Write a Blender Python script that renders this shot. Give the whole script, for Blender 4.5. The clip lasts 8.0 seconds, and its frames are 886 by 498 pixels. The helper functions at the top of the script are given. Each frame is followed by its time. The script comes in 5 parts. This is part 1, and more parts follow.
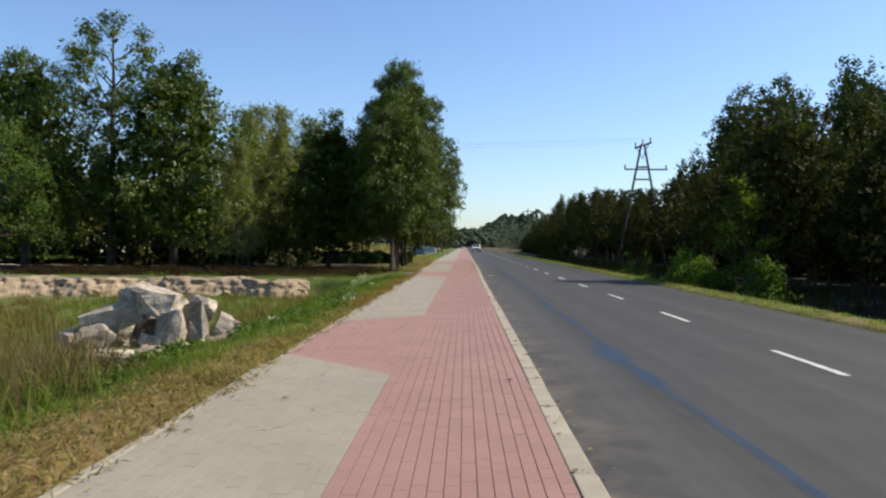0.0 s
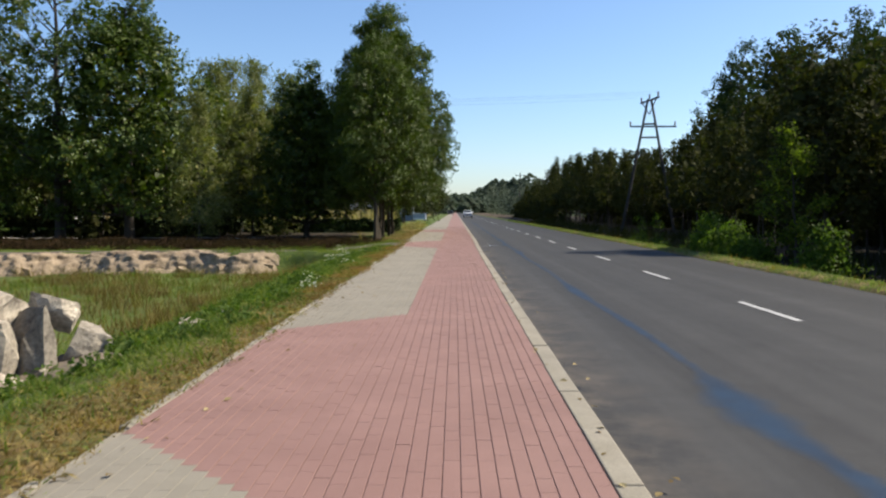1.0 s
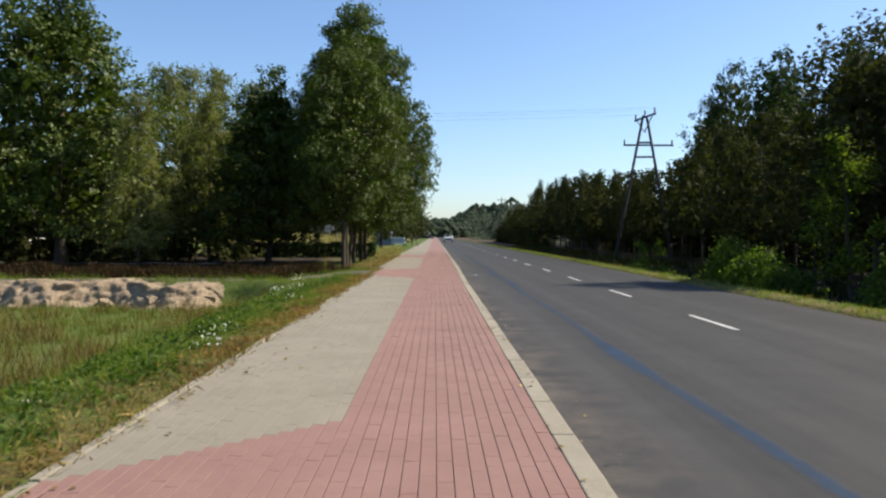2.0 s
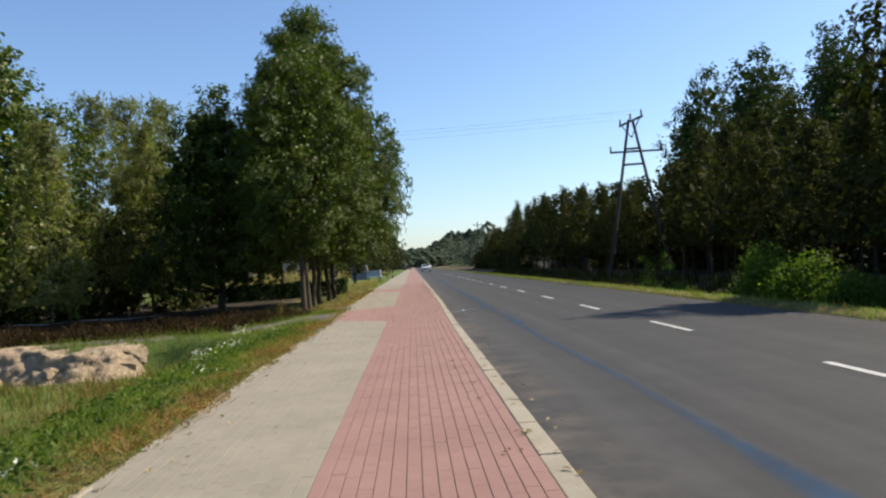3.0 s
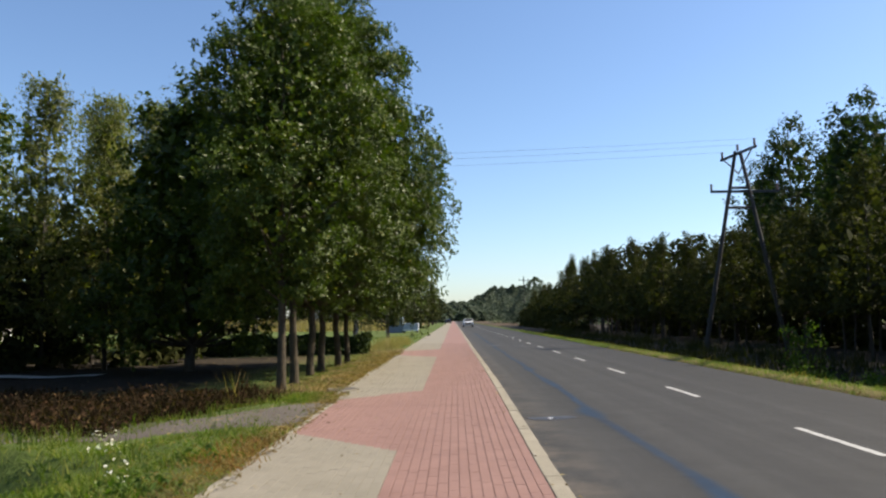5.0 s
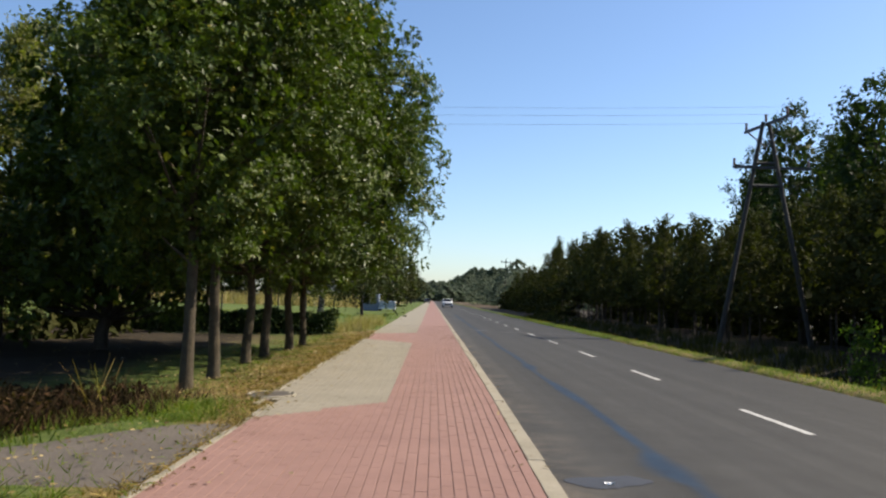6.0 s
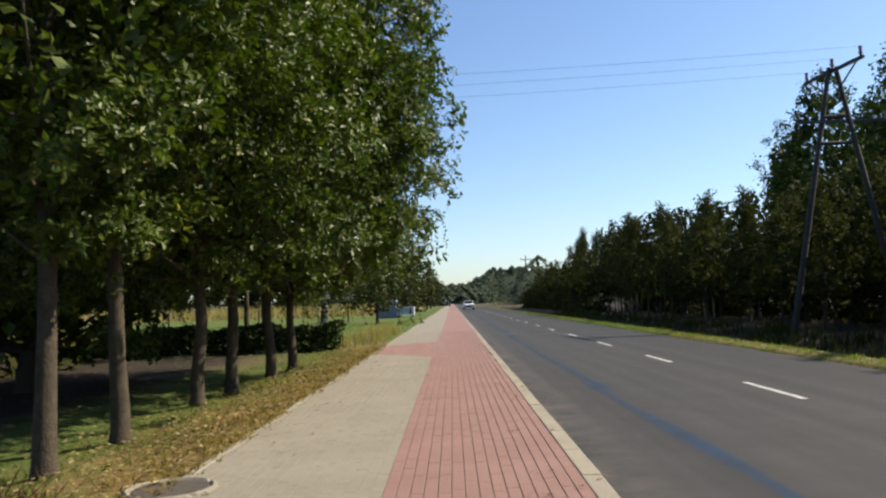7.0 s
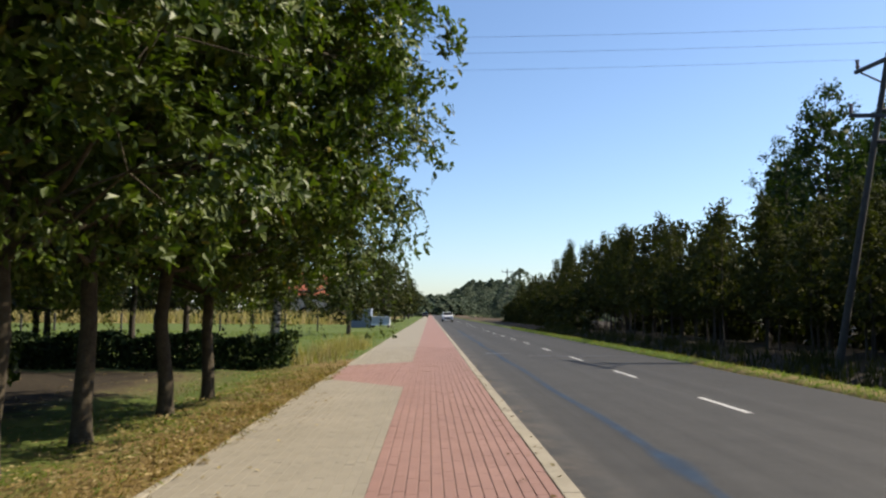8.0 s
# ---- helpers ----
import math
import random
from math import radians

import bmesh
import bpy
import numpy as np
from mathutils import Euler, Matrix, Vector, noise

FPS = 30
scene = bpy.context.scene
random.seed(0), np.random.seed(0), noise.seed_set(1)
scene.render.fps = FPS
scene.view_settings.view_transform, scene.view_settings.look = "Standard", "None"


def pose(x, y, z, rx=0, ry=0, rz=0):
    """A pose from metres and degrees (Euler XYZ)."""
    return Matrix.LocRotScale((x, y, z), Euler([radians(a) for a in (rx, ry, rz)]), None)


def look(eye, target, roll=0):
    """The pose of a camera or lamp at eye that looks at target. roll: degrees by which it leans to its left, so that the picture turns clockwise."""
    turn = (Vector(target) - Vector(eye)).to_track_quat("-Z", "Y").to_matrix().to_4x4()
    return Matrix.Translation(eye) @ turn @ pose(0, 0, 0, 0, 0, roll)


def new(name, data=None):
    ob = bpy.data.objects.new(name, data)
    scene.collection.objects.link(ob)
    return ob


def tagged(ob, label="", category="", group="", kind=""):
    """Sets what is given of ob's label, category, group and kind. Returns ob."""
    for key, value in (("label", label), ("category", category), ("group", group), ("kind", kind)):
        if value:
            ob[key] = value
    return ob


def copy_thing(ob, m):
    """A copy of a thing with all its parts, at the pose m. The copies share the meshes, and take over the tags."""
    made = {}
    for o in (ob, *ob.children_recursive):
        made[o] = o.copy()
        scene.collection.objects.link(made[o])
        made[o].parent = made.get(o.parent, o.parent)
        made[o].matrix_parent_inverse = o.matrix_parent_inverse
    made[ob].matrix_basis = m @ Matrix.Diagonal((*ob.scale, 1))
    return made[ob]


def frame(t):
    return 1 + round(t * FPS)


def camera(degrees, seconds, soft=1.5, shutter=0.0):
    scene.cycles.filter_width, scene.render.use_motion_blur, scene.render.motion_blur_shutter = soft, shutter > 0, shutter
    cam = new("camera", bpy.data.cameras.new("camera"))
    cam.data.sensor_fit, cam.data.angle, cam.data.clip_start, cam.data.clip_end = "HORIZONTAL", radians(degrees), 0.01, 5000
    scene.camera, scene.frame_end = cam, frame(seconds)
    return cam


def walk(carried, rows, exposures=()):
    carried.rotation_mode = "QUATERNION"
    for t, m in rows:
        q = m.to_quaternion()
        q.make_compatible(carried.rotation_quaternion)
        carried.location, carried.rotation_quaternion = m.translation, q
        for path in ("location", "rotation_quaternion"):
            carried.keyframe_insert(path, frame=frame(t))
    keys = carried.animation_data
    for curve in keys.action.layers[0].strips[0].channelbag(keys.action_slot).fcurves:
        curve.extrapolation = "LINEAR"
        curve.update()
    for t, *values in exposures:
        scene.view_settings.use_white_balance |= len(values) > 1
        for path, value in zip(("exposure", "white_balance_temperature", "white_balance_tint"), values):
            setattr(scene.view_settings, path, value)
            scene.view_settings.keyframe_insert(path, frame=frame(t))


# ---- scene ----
cam = camera(59.1, 8.0, 2.3, 0.12)
PATH = [
    (0, (-0.647, -2.626, 1.354), (-0.701, -0.627, 1.343), 0.6),
    (0.5, (-0.692, -0.347, 1.354), (-0.71, 1.653, 1.302), 3.0),
    (1, (-0.778, 2.21, 1.351), (-0.808, 4.208, 1.253), 0.0),
    (1.5, (-0.755, 4.379, 1.371), (-0.592, 6.372, 1.337), 1.0),
    (1.7, (-0.773, 5.389, 1.328), (-0.738, 7.388, 1.293), 2.1),
    (2.8, (-0.708, 11.012, 1.263), (-0.613, 13.01, 1.255), -3.5),
    (3, (-0.725, 11.986, 1.258), (-0.644, 13.984, 1.296), -3.7),
    (3.5, (-0.666, 14.313, 1.324), (-0.463, 16.301, 1.412), -1.8),
    (4, (-0.713, 17.057, 1.353), (-0.748, 19.053, 1.463), -1.3),
    (4.5, (-0.77, 19.421, 1.362), (-0.726, 21.409, 1.577), -1.3),
    (4.7, (-0.775, 20.407, 1.393), (-0.779, 22.396, 1.596), -1.5),
    (6, (-0.846, 27.036, 1.384), (-0.821, 29.032, 1.512), 1.8),
    (6.5, (-0.875, 29.345, 1.388), (-0.78, 31.34, 1.504), 1.7),
    (7, (-0.87, 32.006, 1.328), (-0.888, 34.001, 1.464), -1.8),
    (7.5, (-0.884, 34.346, 1.315), (-0.896, 36.341, 1.453), 2.0),
    (8, (-0.93, 37.027, 1.343), (-0.897, 39.02, 1.506), 0.3),
]
walk(cam, [(t, look(eye, target, roll)) for t, eye, target, roll in PATH], [(0, 0.89, 6050, 10), (1.5, 0.90, 6100, 10), (3.5, 0.96, 6220, 10), (6, 0.95, 6320, 10), (8, 0.95, 6350, 10)])

# ---- world, sun, exposure ----
SUN_AZ, SUN_EL = radians(14), radians(42)
SUN_DIR = Vector((math.cos(SUN_AZ) * math.cos(SUN_EL), math.sin(SUN_AZ) * math.cos(SUN_EL), math.sin(SUN_EL)))
world = bpy.data.worlds.new("sky")
scene.world = world
world.use_nodes = True
wn = world.node_tree
sky = wn.nodes.new("ShaderNodeTexSky")
sky.sky_type = "NISHITA"
sky.sun_disc = False
sky.sun_elevation = SUN_EL
sky.sun_rotation = radians(90) - SUN_AZ
sky.air_density, sky.dust_density, sky.ozone_density = 1.0, 0.62, 2.9
tint = wn.nodes.new("ShaderNodeMix")
tint.data_type, tint.blend_type = "RGBA", "MULTIPLY"
tint.inputs[0].default_value = 1.0
tint.inputs[7].default_value = (0.975, 1.0, 1.045, 1)
wn.links.new(sky.outputs[0], tint.inputs[6])
wn.links.new(tint.outputs[2], wn.nodes["Background"].inputs[0])
wn.nodes["Background"].inputs[1].default_value = 0.087
sun = new("sun", bpy.data.lights.new("sun", "SUN"))
sun.data.energy, sun.data.angle, sun.data.color = 5.0, radians(0.6), (1.0, 0.87, 0.68)
sun.matrix_world = look(tuple(SUN_DIR * 200), (0, 0, 0))


# ---- materials ----
def nodes_of(name):
    m = bpy.data.materials.new(name)
    m.use_nodes = True
    t = m.node_tree
    return m, t, t.nodes["Principled BSDF"]


def add(t, kind, **inputs):
    n = t.nodes.new(kind)
    for key, v in inputs.items():
        n.inputs[key.replace("_", " ")].default_value = v
    return n


def noise_fac(t, scale, detail=4.0, rough=0.6, stretch=None, world_space=True):
    co = t.nodes.new("ShaderNodeNewGeometry" if world_space else "ShaderNodeTexCoord")
    out = co.outputs["Position"] if world_space else co.outputs["Object"]
    if stretch:
        mp = t.nodes.new("ShaderNodeMapping")
        mp.inputs["Scale"].default_value = stretch
        t.links.new(out, mp.inputs["Vector"])
        out = mp.outputs[0]
    n = add(t, "ShaderNodeTexNoise", Scale=scale, Detail=detail, Roughness=rough)
    t.links.new(out, n.inputs["Vector"])
    return n.outputs["Fac"]


def ramp(t, fac, stops):
    r = t.nodes.new("ShaderNodeValToRGB")
    el = r.color_ramp.elements
    while len(el) < len(stops):
        el.new(0.5)
    for e, (p, c) in zip(el, stops):
        e.position, e.color = p, (*c, 1)
    t.links.new(fac, r.inputs[0])
    return r.outputs[0]


def mix(t, fac, a, b, blend="MIX"):
    m = t.nodes.new("ShaderNodeMix")
    m.data_type, m.blend_type = "RGBA", blend
    for sock, v in ((m.inputs[0], fac), (m.inputs[6], a), (m.inputs[7], b)):
        if isinstance(v, (int, float)):
            sock.default_value = v
        elif isinstance(v, tuple):
            sock.default_value = (*v, 1)
        else:
            t.links.new(v, sock)
    return m.outputs[2]


def bump(t, p, fac, strength=0.4, distance=0.01):
    b = add(t, "ShaderNodeBump", Strength=strength, Distance=distance)
    t.links.new(fac, b.inputs["Height"])
    t.links.new(b.outputs[0], p.inputs["Normal"])


def surface(name, dark, light, scale, rough=0.85, fine=60.0, bump_m=0.004, metal=0.0, per=None, tint=0.25, local=False):
    """Two scales of variation between a dark and a light tone, with fine relief; per: a random shade for each piece."""
    m, t, p = nodes_of(name)
    big = noise_fac(t, scale, world_space=not local)
    small = noise_fac(t, fine, world_space=not local)
    c = ramp(t, big, [(0.3, dark), (0.7, light)])
    c = mix(t, 0.35, c, ramp(t, small, [(0.3, tuple(v * 0.6 for v in dark)), (0.7, tuple(min(1, v * 1.25) for v in light))]))
    if per:
        src = t.nodes.new("ShaderNodeObjectInfo" if per == "object" else "ShaderNodeNewGeometry")
        out = src.outputs["Random" if per == "object" else "Random Per Island"]
        lo, hi = 1 - tint, 1 + tint * 0.6
        c = mix(t, 1.0, c, ramp(t, out, [(0.0, (lo, lo, lo)), (0.5, (1, 1, 1)), (1.0, (hi, hi, hi))]), "MULTIPLY")
    t.links.new(c, p.inputs["Base Color"])
    p.inputs["Roughness"].default_value, p.inputs["Metallic"].default_value = rough, metal
    bump(t, p, small, 0.5, bump_m)
    return m


def leaf_material(name, stops, through_light=0.42, rough=0.65, spec=0.12):
    """Leaves: a shade per leaf, patches of tone over the crown, some light passing through."""
    m, t, p = nodes_of(name)
    g = t.nodes.new("ShaderNodeNewGeometry")
    c = ramp(t, g.outputs["Random Per Island"], stops)
    c = mix(t, 1.0, c, ramp(t, noise_fac(t, 0.9, 2.0), [(0.3, (0.72, 0.75, 0.75)), (0.7, (1.2, 1.15, 1.0))]), "MULTIPLY")
    t.links.new(c, p.inputs["Base Color"])
    p.inputs["Roughness"].default_value = rough
    p.inputs["Specular IOR Level"].default_value = spec
    tr = t.nodes.new("ShaderNodeBsdfTranslucent")
    t.links.new(mix(t, 1.0, c, (1.2, 1.5, 0.4), "MULTIPLY"), tr.inputs[0])
    ms = t.nodes.new("ShaderNodeMixShader")
    ms.inputs[0].default_value = through_light
    t.links.new(p.outputs[0], ms.inputs[1])
    t.links.new(tr.outputs[0], ms.inputs[2])
    t.links.new(ms.outputs[0], t.nodes["Material Output"].inputs[0])
    return m


OAK_LEAF = leaf_material("oak_leaf", [(0.0, (0.034, 0.055, 0.008)), (0.5, (0.056, 0.082, 0.011)), (0.98, (0.094, 0.122, 0.017)), (1.0, (0.20, 0.16, 0.02))], 0.24, 0.46, 0.24)
BIRCH_LEAF = leaf_material("birch_leaf", [(0.0, (0.095, 0.105, 0.034)), (0.6, (0.145, 0.152, 0.052)), (1.0, (0.19, 0.18, 0.07))], 0.42, 0.5, 0.25)
WILLOW_LEAF = leaf_material("willow_leaf", [(0.0, (0.053, 0.083, 0.0188)), (0.6, (0.075, 0.112, 0.026)), (1.0, (0.112, 0.128, 0.038))], 0.42)
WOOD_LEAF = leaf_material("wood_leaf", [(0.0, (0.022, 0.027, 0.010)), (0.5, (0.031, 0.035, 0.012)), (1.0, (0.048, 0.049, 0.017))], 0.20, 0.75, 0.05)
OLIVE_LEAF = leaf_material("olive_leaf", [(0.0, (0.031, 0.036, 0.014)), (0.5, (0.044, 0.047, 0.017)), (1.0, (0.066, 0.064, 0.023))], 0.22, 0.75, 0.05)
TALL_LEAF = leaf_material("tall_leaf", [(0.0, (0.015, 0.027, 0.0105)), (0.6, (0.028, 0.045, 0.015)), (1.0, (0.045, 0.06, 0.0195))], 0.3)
# distance haze is mixed into this leaf colour: paler and bluer
HAZED_LEAF = leaf_material("hazed_leaf", [(0.0, (0.044, 0.062, 0.042)), (0.6, (0.052, 0.072, 0.048)), (1.0, (0.064, 0.082, 0.056))], 0.2)
BUSH_LEAF = leaf_material("bush_leaf", [(0.0, (0.045, 0.075, 0.0135)), (0.6, (0.075, 0.116, 0.021)), (1.0, (0.112, 0.146, 0.034))], 0.45)
SAPLING_LEAF = leaf_material("sapling_leaf", [(0.0, (0.055, 0.078, 0.012)), (0.6, (0.095, 0.125, 0.018)), (1.0, (0.15, 0.16, 0.026))], 0.55)
HEDGE_LEAF = leaf_material("hedge_leaf", [(0.0, (0.0135, 0.026, 0.009)), (0.7, (0.026, 0.045, 0.0135)), (1.0, (0.053, 0.075, 0.022))], 0.1)
GRASS = leaf_material("grass_blade", [(0.0, (0.070, 0.108, 0.018)), (0.6, (0.110, 0.150, 0.030)), (1.0, (0.20, 0.19, 0.055))], 0.42, 0.75, 0.08)
DRY_GRASS = leaf_material("dry_grass_blade", [(0.0, (0.095, 0.060, 0.020)), (0.6, (0.185, 0.128, 0.045)), (1.0, (0.315, 0.245, 0.105))], 0.35, 0.8, 0.08)
RUSSET_GRASS = leaf_material("russet_grass_blade", [(0.0, (0.083, 0.053, 0.022)), (0.6, (0.143, 0.101, 0.041)), (1.0, (0.173, 0.15, 0.056))], 0.35, 0.8, 0.08)
PALE_GRASS = leaf_material("pale_grass_blade", [(0.0, (0.10, 0.135, 0.05)), (0.6, (0.15, 0.18, 0.075)), (1.0, (0.22, 0.23, 0.11))], 0.4, 0.75, 0.08)
WEED_LEAF = leaf_material("weed_leaf", [(0.0, (0.044, 0.076, 0.015)), (0.7, (0.076, 0.115, 0.024)), (1.0, (0.125, 0.155, 0.036))], 0.4)
LITTER = leaf_material("fallen_leaf", [(0.0, (0.09, 0.06, 0.026)), (0.5, (0.188, 0.135, 0.06)), (1.0, (0.36, 0.3, 0.165))], 0.05, 0.85, 0.08)
PETAL = leaf_material("petal", [(0.0, (0.525, 0.525, 0.48)), (1.0, (0.637, 0.637, 0.6))], 0.2)
OAK_BARK = surface("oak_bark", (0.018, 0.013, 0.007), (0.070, 0.054, 0.030), 11, 0.95, 45, 0.04)
DARK_BARK = surface("dark_bark", (0.024, 0.019, 0.015), (0.058, 0.047, 0.036), 6, 0.95, 40, 0.02)
RED_PAVER = surface("red_paver", (0.172, 0.092, 0.074), (0.223, 0.126, 0.103), 1.1, 0.85, 130, 0.002, per="island", tint=0.035)
RED_PAVER_PIECE = surface("red_paver_piece", (0.172, 0.092, 0.074), (0.223, 0.126, 0.103), 1.1, 0.85, 130, 0.002, per="object", tint=0.035)
GREY_PAVER = surface("grey_paver", (0.166, 0.147, 0.108), (0.220, 0.195, 0.148), 1.1, 0.88, 130, 0.002, per="island", tint=0.05)
GREY_PAVER_PIECE = surface("grey_paver_piece", (0.166, 0.147, 0.108), (0.220, 0.195, 0.148), 1.1, 0.88, 130, 0.002, per="object", tint=0.05)
KERB = surface("kerb_concrete", (0.178, 0.156, 0.110), (0.265, 0.236, 0.180), 2.5, 0.9, 90, 0.003, per="object", tint=0.1)
JOINT_SAND = surface("joint_sand", (0.140, 0.088, 0.070), (0.195, 0.126, 0.102), 9, 0.95, 200, 0.003)
WHITE_PAINT = surface("road_paint", (0.29, 0.29, 0.27), (0.45, 0.45, 0.43), 5, 0.7, 80, 0.002)
CRACK = surface("crack_filler", (0.0188, 0.0195, 0.022), (0.034, 0.034, 0.038), 3, 0.6, 60, 0.003)
SAND = surface("bank_sand", (0.115, 0.080, 0.048), (0.33, 0.255, 0.165), 2.6, 0.95, 11, 0.07)
DIRT = surface("track_dirt", (0.049, 0.04, 0.032), (0.109, 0.09, 0.071), 0.9, 0.95, 25, 0.02)
ROCK = surface("rubble_concrete", (0.060, 0.047, 0.033), (0.43, 0.375, 0.290), 5.0, 0.95, 24, 0.03, per="object", tint=0.35)
POLE = surface("pole_wood", (0.022, 0.020, 0.018), (0.050, 0.046, 0.041), 5, 0.85, 50, 0.006)
STRAW = leaf_material("bleached_straw", [(0.0, (0.20, 0.155, 0.075)), (0.6, (0.30, 0.245, 0.13)), (1.0, (0.40, 0.34, 0.20))], 0.3, 0.8, 0.08)
STEEL = surface("steel_fitting", (0.022, 0.022, 0.024), (0.045, 0.045, 0.048), 8, 0.6, 60, 0.001, metal=0.3)
WIRE = surface("wire", (0.075, 0.083, 0.105), (0.12, 0.128, 0.15), 3, 0.5, 60, 0.0, metal=0.5)
CERAMIC = surface("insulator_ceramic", (0.075, 0.038, 0.026), (0.12, 0.06, 0.038), 5, 0.3, 60, 0.0)
IRON = surface("cast_iron", (0.038, 0.032, 0.027), (0.083, 0.068, 0.056), 12, 0.7, 70, 0.004)
CAR_WHITE = surface("white_car_paint", (0.75, 0.75, 0.75), (0.82, 0.82, 0.82), 3, 0.25, 60, 0.0)
CAR_DARK = surface("dark_car_paint", (0.02, 0.02, 0.025), (0.04, 0.04, 0.045), 3, 0.25, 60, 0.0)
GLASS_DARK = surface("car_glass", (0.009, 0.0105, 0.012), (0.015, 0.0165, 0.0188), 3, 0.08, 60, 0.0)
RUBBER = surface("tyre_rubber", (0.0112, 0.0112, 0.0112), (0.022, 0.022, 0.022), 8, 0.85, 60, 0.001)
BLUE_SHEET = surface("blue_sheet_metal", (0.12, 0.150, 0.21), (0.17, 0.205, 0.27), 1.2, 0.6, 30, 0.002)
PALE_SHEET = surface("pale_sheet_metal", (0.26, 0.29, 0.345), (0.36, 0.39, 0.43), 1.2, 0.55, 30, 0.002)
PLASTER = surface("house_plaster", (0.413, 0.39, 0.33), (0.525, 0.503, 0.435), 1.0, 0.9, 20, 0.003)
ROOF_RED = surface("roof_tile", (0.225, 0.053, 0.026), (0.315, 0.09, 0.045), 1.5, 0.8, 30, 0.01)
PALE_WALL = surface("pale_fence", (0.338, 0.315, 0.27), (0.45, 0.427, 0.375), 1.0, 0.9, 20, 0.003)


def birch_bark():
    m, t, p = nodes_of("birch_bark")
    spots = noise_fac(t, 5.0, 3.0, stretch=(1.0, 1.0, 2.6))
    c = ramp(t, spots, [(0.47, (0.022, 0.020, 0.018)), (0.54, (0.36, 0.35, 0.32)), (0.75, (0.50, 0.49, 0.46))])
    t.links.new(c, p.inputs["Base Color"])
    p.inputs["Roughness"].default_value = 0.8
    bump(t, p, spots, 0.4, 0.01)
    return m


def asphalt(name, seam=False):
    """Grey asphalt: grain, long wear bands, sandy dust near the kerb; seam: a bluish bitumen band that thins out to its edges."""
    m, t, p = nodes_of(name)
    bands = noise_fac(t, 1.0, 3.0, stretch=(1.9, 0.015, 1.0))
    c = ramp(t, bands, [(0.32, (0.0150, 0.0147, 0.0143)), (0.5, (0.0245, 0.0240, 0.0232)), (0.68, (0.0372, 0.0366, 0.0350))])
    grain = noise_fac(t, 140.0, 3.0)
    c = mix(t, 0.38, c, ramp(t, grain, [(0.25, (0.0112, 0.0110, 0.0107)), (0.75, (0.0435, 0.0430, 0.0420))]))
    blot = noise_fac(t, 1.3, 5.0, 0.65)
    c = mix(t, 1.0, c, ramp(t, blot, [(0.3, (0.82, 0.82, 0.82)), (0.7, (1.16, 1.15, 1.13))]), "MULTIPLY")
    g = t.nodes.new("ShaderNodeNewGeometry")
    s = t.nodes.new("ShaderNodeSeparateXYZ")
    t.links.new(g.outputs["Position"], s.inputs[0])
    lane = t.nodes.new("ShaderNodeMapRange")
    for i, v in enumerate((0.0, 7.0, 0.0, 1.0)):
        lane.inputs[i + 1].default_value = v
    t.links.new(s.outputs[0], lane.inputs[0])
    tone = [(0.03, 1.28), (0.12, 1.32), (0.19, 1.08), (0.27, 1.18), (0.38, 0.98), (0.47, 1.08), (0.56, 0.90), (0.66, 0.97), (0.78, 0.76), (0.90, 0.82)]
    c = mix(t, 1.0, c, ramp(t, lane.outputs[0], [(a, (b, b, b)) for a, b in tone]), "MULTIPLY")
    edge = t.nodes.new("ShaderNodeMapRange")
    for i, v in enumerate((0.16, 0.85, 1.0, 0.0)):
        edge.inputs[i + 1].default_value = v
    t.links.new(s.outputs[0], edge.inputs[0])
    patch = ramp(t, noise_fac(t, 1.6, 5.0, 0.7), [(0.42, (0, 0, 0)), (0.66, (0.85, 0.85, 0.85))])
    mul = t.nodes.new("ShaderNodeMath")
    mul.operation = "MULTIPLY"
    t.links.new(edge.outputs[0], mul.inputs[0])
    t.links.new(patch, mul.inputs[1])
    c = mix(t, mul.outputs[0], c, (0.10, 0.084, 0.067))
    if seam:
        a = t.nodes.new("ShaderNodeAttribute")
        a.attribute_name = "core"
        thin = t.nodes.new("ShaderNodeMath")
        thin.operation = "MULTIPLY"
        t.links.new(a.outputs["Fac"], thin.inputs[0])
        t.links.new(ramp(t, noise_fac(t, 5.0, 5.0, 0.7), [(0.25, (0.8, 0.8, 0.8)), (0.5, (1, 1, 1))]), thin.inputs[1])
        c = mix(t, thin.outputs[0], c, ramp(t, noise_fac(t, 2.0), [(0.3, (0.0025, 0.0145, 0.036)), (0.7, (0.005, 0.026, 0.060))]))
    t.links.new(c, p.inputs["Base Color"])
    p.inputs["Roughness"].default_value = 0.85
    p.inputs["Specular IOR Level"].default_value = 0.3
    bump(t, p, grain, 0.5, 0.004)
    return m


